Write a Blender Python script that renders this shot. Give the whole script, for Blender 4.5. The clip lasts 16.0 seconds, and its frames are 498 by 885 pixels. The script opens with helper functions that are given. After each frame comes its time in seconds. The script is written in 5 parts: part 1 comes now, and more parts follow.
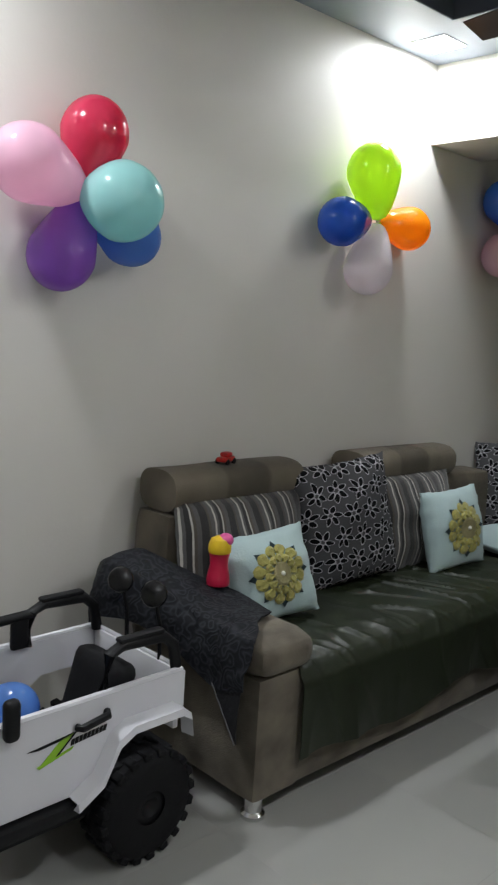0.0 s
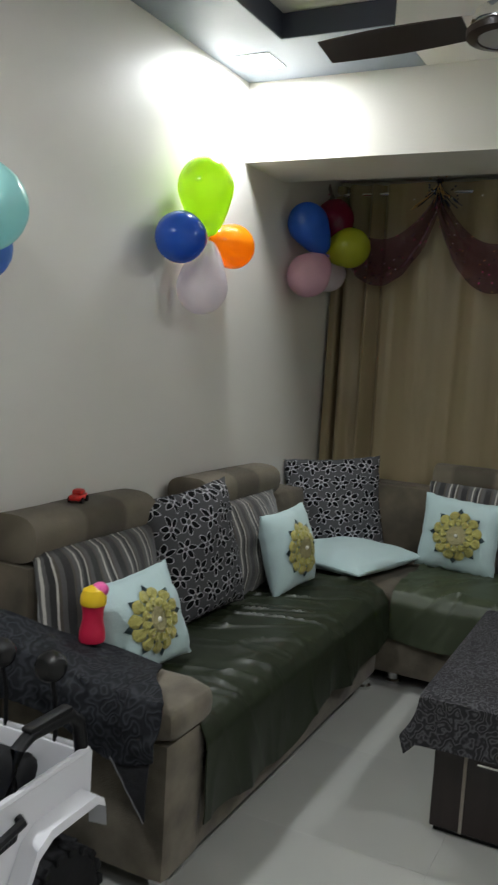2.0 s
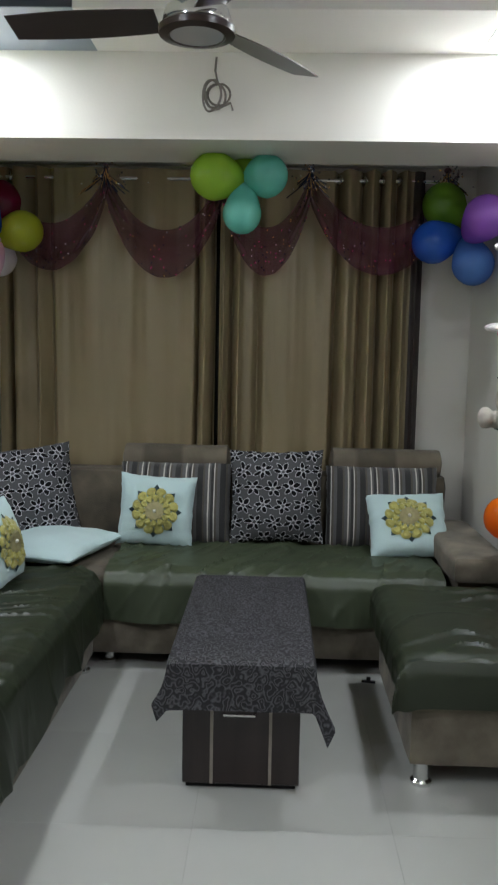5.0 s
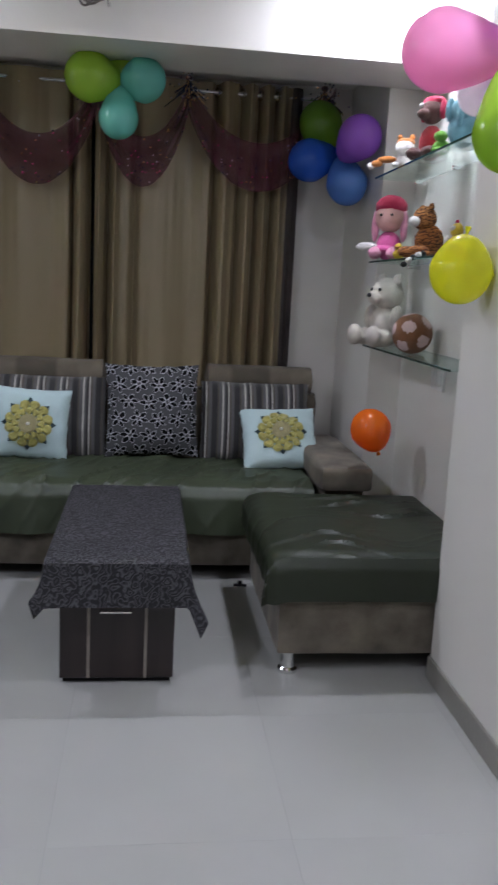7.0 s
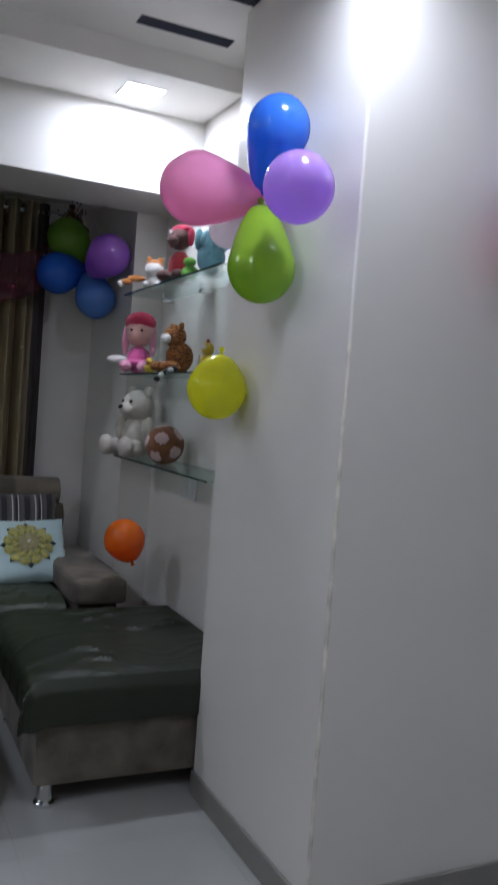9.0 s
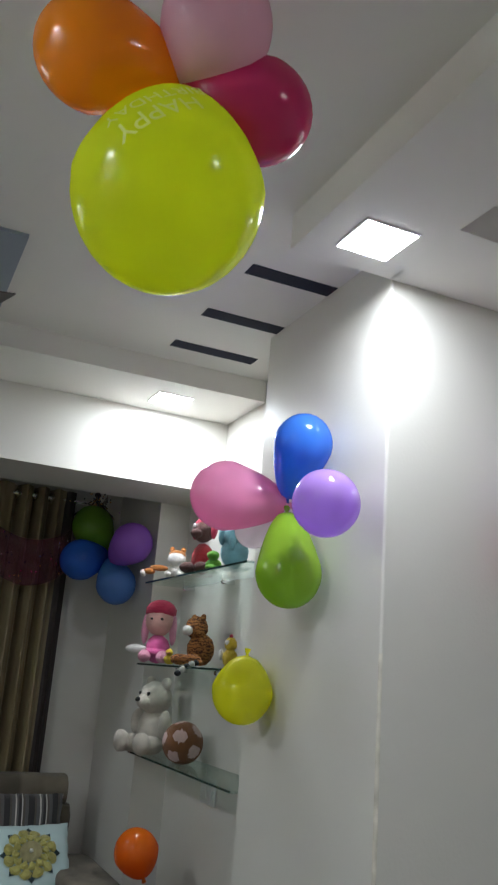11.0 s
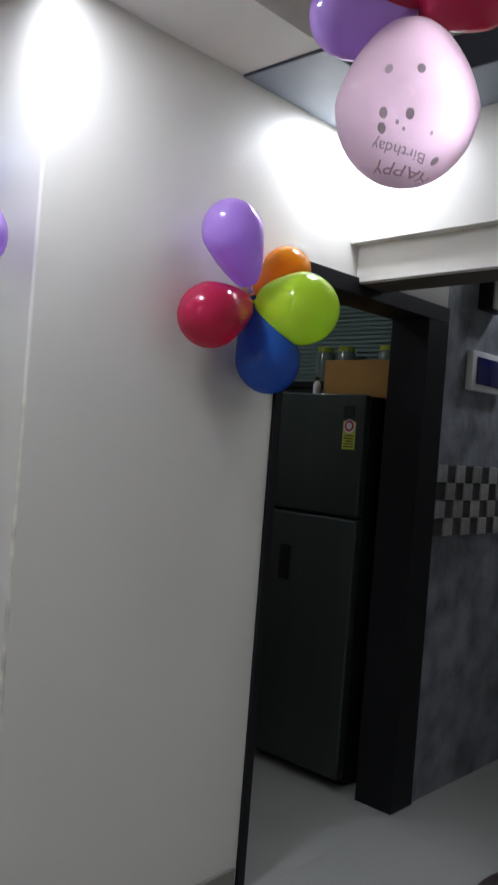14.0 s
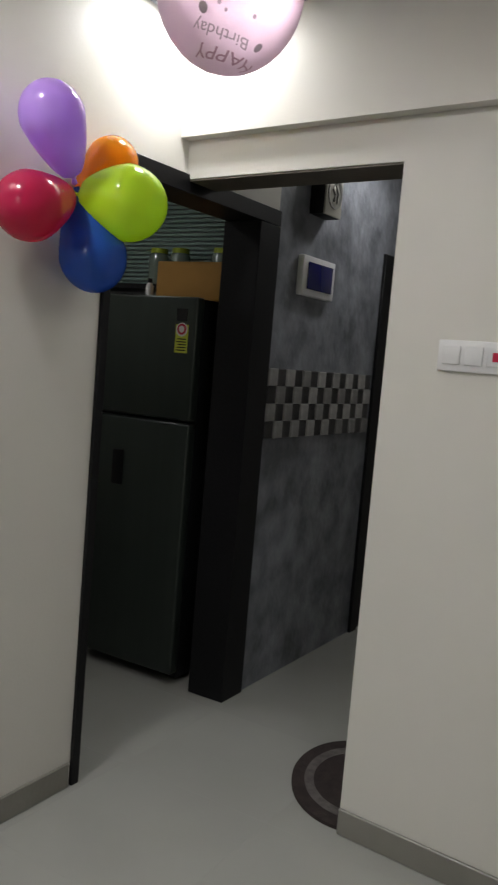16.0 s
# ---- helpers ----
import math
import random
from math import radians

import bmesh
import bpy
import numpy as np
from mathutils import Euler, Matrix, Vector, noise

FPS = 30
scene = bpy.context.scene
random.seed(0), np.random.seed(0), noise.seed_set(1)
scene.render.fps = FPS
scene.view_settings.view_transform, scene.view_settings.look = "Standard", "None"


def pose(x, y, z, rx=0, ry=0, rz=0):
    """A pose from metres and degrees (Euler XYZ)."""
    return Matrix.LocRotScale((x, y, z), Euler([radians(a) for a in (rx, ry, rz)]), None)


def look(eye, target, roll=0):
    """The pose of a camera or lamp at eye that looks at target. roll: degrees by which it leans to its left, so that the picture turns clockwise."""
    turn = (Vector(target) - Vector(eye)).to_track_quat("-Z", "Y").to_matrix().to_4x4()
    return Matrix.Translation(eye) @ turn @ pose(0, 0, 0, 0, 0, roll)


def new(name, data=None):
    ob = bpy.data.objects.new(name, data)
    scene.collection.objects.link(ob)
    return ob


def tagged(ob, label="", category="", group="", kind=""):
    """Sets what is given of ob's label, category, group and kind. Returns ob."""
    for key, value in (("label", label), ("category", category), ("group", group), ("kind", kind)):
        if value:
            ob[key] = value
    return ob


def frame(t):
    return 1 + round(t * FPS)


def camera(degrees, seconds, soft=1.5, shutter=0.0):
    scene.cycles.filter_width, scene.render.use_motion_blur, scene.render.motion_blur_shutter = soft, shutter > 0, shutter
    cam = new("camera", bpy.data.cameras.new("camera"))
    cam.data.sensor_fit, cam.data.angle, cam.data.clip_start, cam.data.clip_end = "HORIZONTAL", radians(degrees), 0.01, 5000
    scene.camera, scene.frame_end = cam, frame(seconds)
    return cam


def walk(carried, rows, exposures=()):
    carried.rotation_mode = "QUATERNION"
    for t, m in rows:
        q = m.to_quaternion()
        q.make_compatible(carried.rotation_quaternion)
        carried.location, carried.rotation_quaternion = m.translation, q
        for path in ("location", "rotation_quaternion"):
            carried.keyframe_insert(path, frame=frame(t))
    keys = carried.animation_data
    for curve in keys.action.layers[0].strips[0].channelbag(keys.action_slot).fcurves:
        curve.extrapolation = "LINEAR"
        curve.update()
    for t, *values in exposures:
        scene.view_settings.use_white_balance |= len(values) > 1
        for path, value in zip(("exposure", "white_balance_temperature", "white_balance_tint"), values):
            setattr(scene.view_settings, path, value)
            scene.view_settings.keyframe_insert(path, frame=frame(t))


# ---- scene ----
cam = camera(33.6, 16.0, 2.1, 0.35)
PATH = [
    (0, (0.665, 1.306, 1.427), (2.034, 2.736, 1.142), 3.6),
    (0.5, (0.646, 1.466, 1.435), (2.143, 2.763, 1.156), 5.2),
    (1, (0.546, 1.618, 1.439), (2.193, 2.716, 1.153), 4.4),
    (1.5, (0.48, 1.721, 1.44), (2.199, 2.705, 1.168), 3.4),
    (2, (0.539, 1.808, 1.434), (2.314, 2.703, 1.218), 3.5),
    (2.5, (0.607, 1.881, 1.434), (2.474, 2.575, 1.249), 2.8),
    (3, (0.592, 1.996, 1.424), (2.544, 2.408, 1.278), 1.4),
    (3.5, (0.541, 2.109, 1.444), (2.524, 2.335, 1.315), 0.8),
    (4, (0.519, 2.141, 1.44), (2.512, 2.261, 1.32), 1.0),
    (4.2, (0.505, 2.118, 1.449), (2.5, 2.207, 1.326), 1.3),
    (6.3, (0.349, 2.044, 1.339), (2.307, 2.041, 0.931), 1.0),
    (6.5, (0.36, 2.061, 1.338), (2.316, 2.005, 0.926), 1.7),
    (7, (0.355, 2.067, 1.341), (2.305, 1.819, 0.97), 2.9),
    (7.5, (0.365, 2.11, 1.313), (2.286, 1.656, 0.99), 4.2),
    (8, (0.374, 2.125, 1.327), (2.241, 1.471, 1.034), 4.7),
    (8.5, (0.384, 2.133, 1.329), (2.199, 1.328, 1.089), 4.6),
    (9, (0.376, 2.161, 1.36), (2.182, 1.306, 1.28), 4.2),
    (9.2, (0.379, 2.174, 1.356), (2.186, 1.319, 1.378), 4.3),
    (11.3, (0.348, 2.242, 1.498), (2.101, 1.465, 2.067), 4.3),
    (11.5, (0.334, 2.234, 1.51), (2.061, 1.386, 2.055), 4.8),
    (12, (0.349, 2.232, 1.524), (1.953, 1.153, 2.036), 6.4),
    (12.5, (0.341, 2.205, 1.514), (1.823, 0.946, 1.98), 7.9),
    (13, (0.361, 2.186, 1.513), (1.768, 0.807, 1.857), 7.2),
    (13.5, (0.375, 2.175, 1.501), (1.76, 0.742, 1.677), 5.4),
    (14, (0.389, 2.146, 1.481), (1.753, 0.683, 1.477), 4.5),
    (14.5, (0.37, 2.154, 1.464), (1.684, 0.648, 1.378), 4.8),
    (15, (0.367, 2.163, 1.462), (1.604, 0.598, 1.329), 5.1),
    (15.5, (0.365, 2.136, 1.457), (1.506, 0.503, 1.276), 5.0),
    (16, (0.369, 2.109, 1.466), (1.41, 0.412, 1.271), 4.8),
]
walk(cam, [(t, look(eye, target, roll)) for t, eye, target, roll in PATH], exposures=[(0, .04, 6400, 11), (2.5, .28, 6500, 8), (4.2, .6, 6250, 9), (6.3, .46, 6150, 13), (7.2, .38, 5890, 21), (8.5, -.27, 5840, 20), (9.2, -.28, 5700, 16), (11.3, -.15, 6200, 9), (12.5, -.34, 6000, 10), (13.5, -.17, 6050, 15), (14.5, -.22, 6180, 13), (16, -.1, 6800, 11.5)])

# ---- world and light ----
world = bpy.data.worlds.new("night")
scene.world = world
world.use_nodes = True
world.node_tree.nodes["Background"].inputs[0].default_value = (0.55, 0.65, 1.0, 1)
world.node_tree.nodes["Background"].inputs[1].default_value = 0.02

WALL_Y, FAR_X, BAY_Y = 3.585, 5.02, 1.0      # sofa wall, window wall, side of the window bay
P1, P2 = (3.0, 1.04), (2.19, 1.04)          # the pillar's two upright edges
REC_Y, BEAM0, BEAM1, BEAM_Z = 0.84, 3.856, 4.27, 2.267
CEIL, SOFF = 2.70, 2.595
SOUTH_Y, WEST_X = -0.31, -1.7

LAMPS = [  # x, y, z of the square ceiling lights, seen and unseen, and their power
    (2.02, 1.20, SOFF, 10.5), (3.62, 3.42, 2.605, 11.0), (3.66, 1.20, 2.605, 10.5), (2.02, -0.06, 2.588, 3.7),
    # these four are unseen, placed for brightness; the kitchen's, last, is purely added
    (1.28, 3.36, 2.605, 19.0), (0.25, 1.20, SOFF, 7.0), (1.86, -1.72, 2.60, 2.5), (3.3, -0.45, 2.60, 1.6),
]
for lx, ly, lz, power in LAMPS:
    lamp = bpy.data.lights.new("ceiling_lamp", "AREA")
    lamp.shape, lamp.size, lamp.energy, lamp.color = "SQUARE", 0.14, power, (0.93, 0.97, 1.0)
    new("ceiling_lamp", lamp).matrix_world = pose(lx, ly, lz - 0.012)


# ---- materials ----
def nodes_of(name):
    m = bpy.data.materials.new(name)
    m.use_nodes = True
    nt = m.node_tree
    return m, nt, nt.nodes["Principled BSDF"]


def link(nt, a, b):
    nt.links.new(a, b)


def ramp(nt, stops, interp="LINEAR"):
    r = nt.nodes.new("ShaderNodeValToRGB")
    r.color_ramp.interpolation = interp
    els = r.color_ramp.elements
    while len(els) < len(stops):
        els.new(0.5)
    for e, (p, c) in zip(els, stops):
        e.position, e.color = p, (*c, 1)
    return r


def noise_tex(nt, scale, detail=4, coord="Object", stretch=(1, 1, 1)):
    tc, mp, n = (nt.nodes.new(k) for k in ("ShaderNodeTexCoord", "ShaderNodeMapping", "ShaderNodeTexNoise"))
    mp.inputs["Scale"].default_value = stretch
    n.inputs["Scale"].default_value, n.inputs["Detail"].default_value = scale, detail
    link(nt, tc.outputs[coord], mp.inputs[0])
    link(nt, mp.outputs[0], n.inputs[0])
    return n


def mat(name, col, rough=0.5, metal=0.0, var=0.10, vscale=3.0, bump=0.1, bscale=60.0, sheen=0.0, coat=0.0,
        stretch=(1, 1, 1), rvar=0.0, island=0.0):
    """A surface with two scales of variation: patches of colour and fine relief."""
    m, nt, p = nodes_of(name)
    lo = [c * (1 - var) for c in col]
    hi = [min(1, c * (1 + var)) for c in col]
    big = noise_tex(nt, vscale, 5, stretch=stretch)
    r = ramp(nt, [(0.3, lo), (0.7, hi)])
    link(nt, big.outputs[0], r.inputs[0])
    out = r.outputs[0]
    if island:
        oi, hsv, mr = (nt.nodes.new(k) for k in ("ShaderNodeObjectInfo", "ShaderNodeHueSaturation", "ShaderNodeMapRange"))
        link(nt, oi.outputs["Random"], mr.inputs[0])
        mr.inputs[3].default_value, mr.inputs[4].default_value = 1 - island, 1 + island
        link(nt, mr.outputs[0], hsv.inputs["Value"])
        link(nt, out, hsv.inputs["Color"])
        out = hsv.outputs[0]
    link(nt, out, p.inputs["Base Color"])
    p.inputs["Roughness"].default_value, p.inputs["Metallic"].default_value = rough, metal
    p.inputs["Sheen Weight"].default_value, p.inputs["Coat Weight"].default_value = sheen, coat
    if rvar:
        mr = nt.nodes.new("ShaderNodeMapRange")
        mr.inputs[3].default_value, mr.inputs[4].default_value = rough - rvar, rough + rvar
        link(nt, big.outputs[0], mr.inputs[0])
        link(nt, mr.outputs[0], p.inputs["Roughness"])
    if bump:
        fine, b = noise_tex(nt, bscale, 6, stretch=stretch), nt.nodes.new("ShaderNodeBump")
        b.inputs["Strength"].default_value, b.inputs["Distance"].default_value = bump, 0.01
        link(nt, fine.outputs[0], b.inputs["Height"])
        link(nt, b.outputs[0], p.inputs["Normal"])
    return m


def balloon_mat(name, col, sheer=0.3, clear=0.0):
    """Stretched rubber: glossy, and light shines through it."""
    m, nt, p = nodes_of(name)
    n = noise_tex(nt, 6, 2)
    r = ramp(nt, [(0.35, [c * 0.88 for c in col]), (0.65, col)])
    link(nt, n.outputs[0], r.inputs[0])
    link(nt, r.outputs[0], p.inputs["Base Color"])
    p.inputs["Roughness"].default_value, p.inputs["Coat Weight"].default_value = 0.16, 0.5
    tr, mix = nt.nodes.new("ShaderNodeBsdfTranslucent"), nt.nodes.new("ShaderNodeMixShader")
    link(nt, r.outputs[0], tr.inputs[0])
    mix.inputs[0].default_value = sheer
    link(nt, p.outputs[0], mix.inputs[1])
    link(nt, tr.outputs[0], mix.inputs[2])
    last = mix
    if clear:   # stretched so thin that some light goes straight through
        tp, last = nt.nodes.new("ShaderNodeBsdfRefraction"), nt.nodes.new("ShaderNodeMixShader")
        tp.inputs["Roughness"].default_value, tp.inputs["IOR"].default_value = 0.55, 1.14
        tp.inputs[0].default_value = (*col, 1)
        last.inputs[0].default_value = clear
        link(nt, mix.outputs[0], last.inputs[1])
        link(nt, tp.outputs[0], last.inputs[2])
    link(nt, last.outputs[0], nt.nodes["Material Output"].inputs[0])
    return m


def glass_mat(name, col=(0.88, 0.96, 0.93), rough=0.02):
    """Thin greenish glass: part of the light goes straight through."""
    m, nt, p = nodes_of(name)
    p.inputs["Base Color"].default_value = (*col, 1)
    p.inputs["Roughness"].default_value, p.inputs["Transmission Weight"].default_value = rough, 1.0
    p.inputs["IOR"].default_value = 1.5
    tp, mix = nt.nodes.new("ShaderNodeBsdfTransparent"), nt.nodes.new("ShaderNodeMixShader")
    tp.inputs[0].default_value, mix.inputs[0].default_value = (*col, 1), 0.5
    link(nt, p.outputs[0], mix.inputs[1])
    link(nt, tp.outputs[0], mix.inputs[2])
    link(nt, mix.outputs[0], nt.nodes["Material Output"].inputs[0])
    return m


def glow_mat(name, col, strength):
    m, nt, p = nodes_of(name)
    p.inputs["Emission Color"].default_value, p.inputs["Emission Strength"].default_value = (*col, 1), strength
    return m


def stripe_mat(name):
    """Upholstery striped in charcoal, grey and beige, by the local x."""
    m, nt, p = nodes_of(name)
    tc, sep, mul, fr = (nt.nodes.new(k) for k in ("ShaderNodeTexCoord", "ShaderNodeSeparateXYZ", "ShaderNodeMath", "ShaderNodeMath"))
    link(nt, tc.outputs["Object"], sep.inputs[0])
    mul.operation, fr.operation = "MULTIPLY", "FRACT"
    mul.inputs[1].default_value = 1 / 0.115
    link(nt, sep.outputs[0], mul.inputs[0])
    link(nt, mul.outputs[0], fr.inputs[0])
    k, g, w, b = (0.012, 0.011, 0.011), (0.070, 0.068, 0.066), (0.42, 0.40, 0.36), (0.060, 0.050, 0.040)
    r = ramp(nt, [(0, k), (0.24, b), (0.32, g), (0.46, w), (0.52, g), (0.60, k), (0.72, w), (0.77, b), (0.86, g)], "CONSTANT")
    link(nt, fr.outputs[0], r.inputs[0])
    weave = noise_tex(nt, 240, 2)
    mixn = nt.nodes.new("ShaderNodeMixRGB")
    mixn.blend_type, mixn.inputs[0].default_value = "OVERLAY", 0.35
    link(nt, r.outputs[0], mixn.inputs[1])
    link(nt, weave.outputs[0], mixn.inputs[2])
    link(nt, mixn.outputs[0], p.inputs["Base Color"])
    p.inputs["Roughness"].default_value, p.inputs["Sheen Weight"].default_value = 0.8, 0.3
    bp = nt.nodes.new("ShaderNodeBump")
    bp.inputs["Strength"].default_value, bp.inputs["Distance"].default_value = 0.3, 0.004
    link(nt, weave.outputs[0], bp.inputs["Height"])
    link(nt, bp.outputs[0], p.inputs["Normal"])
    return m


def banded_mat(name):
    """Suede sewn of broad patches, lighter and darker by turns along the local x."""
    m, nt, p = nodes_of(name)
    tc, sep, mul, fr = (nt.nodes.new(k) for k in ("ShaderNodeTexCoord", "ShaderNodeSeparateXYZ", "ShaderNodeMath", "ShaderNodeMath"))
    link(nt, tc.outputs["Object"], sep.inputs[0])
    mul.operation, fr.operation = "MULTIPLY", "FRACT"
    mul.inputs[1].default_value = 1 / 0.47
    link(nt, sep.outputs[0], mul.inputs[0])
    link(nt, mul.outputs[0], fr.inputs[0])
    r = ramp(nt, [(0, (0.125, 0.104, 0.074)), (0.52, (0.125, 0.104, 0.074)), (0.56, (0.070, 0.058, 0.040)), (0.95, (0.070, 0.058, 0.040)), (1, (0.125, 0.104, 0.074))])
    link(nt, fr.outputs[0], r.inputs[0])
    nap, mixn, bp = noise_tex(nt, 9, 6), nt.nodes.new("ShaderNodeMixRGB"), nt.nodes.new("ShaderNodeBump")
    mixn.blend_type, mixn.inputs[0].default_value = "OVERLAY", 0.5
    link(nt, r.outputs[0], mixn.inputs[1])
    link(nt, nap.outputs[0], mixn.inputs[2])
    link(nt, mixn.outputs[0], p.inputs["Base Color"])
    p.inputs["Roughness"].default_value, p.inputs["Sheen Weight"].default_value = 0.85, 0.08
    bp.inputs["Strength"].default_value, bp.inputs["Distance"].default_value = 0.25, 0.01
    link(nt, noise_tex(nt, 220, 6).outputs[0], bp.inputs["Height"])
    link(nt, bp.outputs[0], p.inputs["Normal"])
    return m


def petal_mat(name, base, pale, dark, cell=0.07, axes=(0, 2)):
    """Cloth printed with rows of six-petalled flowers whose petals have dark hearts and pale rims."""
    m, nt, p = nodes_of(name)
    tc, sep = nt.nodes.new("ShaderNodeTexCoord"), nt.nodes.new("ShaderNodeSeparateXYZ")
    link(nt, tc.outputs["Object"], sep.inputs[0])

    def op(kind, a, b=None, c=None):
        n = nt.nodes.new("ShaderNodeMath")
        n.operation = kind
        for i, v in enumerate((a, b, c)):
            if v is not None:
                if isinstance(v, (int, float)):
                    n.inputs[i].default_value = v
                else:
                    link(nt, v, n.inputs[i])
        return n.outputs[0]

    warp, wsep = noise_tex(nt, 11, 1), nt.nodes.new("ShaderNodeSeparateXYZ")
    link(nt, warp.outputs["Color"], wsep.inputs[0])
    u = op("DIVIDE", op("ADD", sep.outputs[axes[0]], op("MULTIPLY", wsep.outputs[0], 0.035)), cell)
    v = op("DIVIDE", op("ADD", sep.outputs[axes[1]], op("MULTIPLY", wsep.outputs[1], 0.035)), cell * 0.88)
    row = op("FLOOR", v)
    u = op("ADD", u, op("MULTIPLY", row, 0.5))
    fu, fv = op("SUBTRACT", op("FRACT", u), 0.5), op("SUBTRACT", op("FRACT", v), 0.5)
    rad = op("SQRT", op("ADD", op("MULTIPLY", fu, fu), op("MULTIPLY", fv, fv)))
    ang = op("ARCTAN2", fv, fu)
    wn, cmb = nt.nodes.new("ShaderNodeTexWhiteNoise"), nt.nodes.new("ShaderNodeCombineXYZ")
    link(nt, op("FLOOR", u), cmb.inputs[0])
    link(nt, row, cmb.inputs[1])
    link(nt, cmb.outputs[0], wn.inputs["Vector"])
    sector = op("SUBTRACT", op("FRACT", op("DIVIDE", op("ADD", op("ADD", ang, math.tau), op("MULTIPLY", wn.outputs["Value"], 2.0)), math.tau / 6)), 0.5)
    across = op("DIVIDE", op("MULTIPLY", op("ABSOLUTE", sector), op("MULTIPLY", rad, math.tau / 6)), 0.128)
    along = op("DIVIDE", op("ABSOLUTE", op("SUBTRACT", rad, 0.30)), 0.215)
    d = op("ADD", op("POWER", along, 1.6), op("POWER", across, 1.6))
    r = ramp(nt, [(0.0, dark), (0.36, dark), (0.39, pale), (0.49, pale), (0.52, base)])
    link(nt, op("MULTIPLY", d, 0.5), r.inputs[0])
    weave = noise_tex(nt, 300, 2)
    mixn = nt.nodes.new("ShaderNodeMixRGB")
    mixn.blend_type, mixn.inputs[0].default_value = "OVERLAY", 0.25
    link(nt, r.outputs[0], mixn.inputs[1])
    link(nt, weave.outputs[0], mixn.inputs[2])
    link(nt, mixn.outputs[0], p.inputs["Base Color"])
    p.inputs["Roughness"].default_value, p.inputs["Specular IOR Level"].default_value = 0.8, 0.15
    return m


def swirl_mat(name, dark, pale, scale=26.0):
    """Jacquard cloth with a woven pattern of curling lines."""
    m, nt, p = nodes_of(name)
    n = noise_tex(nt, scale, 1)
    w = nt.nodes.new("ShaderNodeMath")
    w.operation = "MULTIPLY"
    w.inputs[1].default_value = 6.5
    link(nt, n.outputs[0], w.inputs[0])
    f = nt.nodes.new("ShaderNodeMath")
    f.operation = "PINGPONG"
    f.inputs[1].default_value = 0.5
    link(nt, w.outputs[0], f.inputs[0])
    r = ramp(nt, [(0.18, dark), (0.34, [(a + b) / 2 for a, b in zip(dark, pale)]), (0.46, pale)])
    link(nt, f.outputs[0], r.inputs[0])
    link(nt, r.outputs[0], p.inputs["Base Color"])
    p.inputs["Roughness"].default_value, p.inputs["Specular IOR Level"].default_value = 0.7, 0.2
    b = nt.nodes.new("ShaderNodeBump")
    b.inputs["Strength"].default_value, b.inputs["Distance"].default_value = 0.4, 0.004
    link(nt, f.outputs[0], b.inputs["Height"])
    link(nt, b.outputs[0], p.inputs["Normal"])
    return m


def sheer_mat(name, col, keep=0.55):
    """Thin net that lets part of the light straight through."""
    m, nt, p = nodes_of(name)
    n = noise_tex(nt, 420, 2)
    r = ramp(nt, [(0.35, [c * 0.6 for c in col]), (0.7, col)])
    link(nt, n.outputs[0], r.inputs[0])
    link(nt, r.outputs[0], p.inputs["Base Color"])
    p.inputs["Roughness"].default_value, p.inputs["Alpha"].default_value = 0.5, keep
    p.inputs["Sheen Weight"].default_value = 0.3
    return m


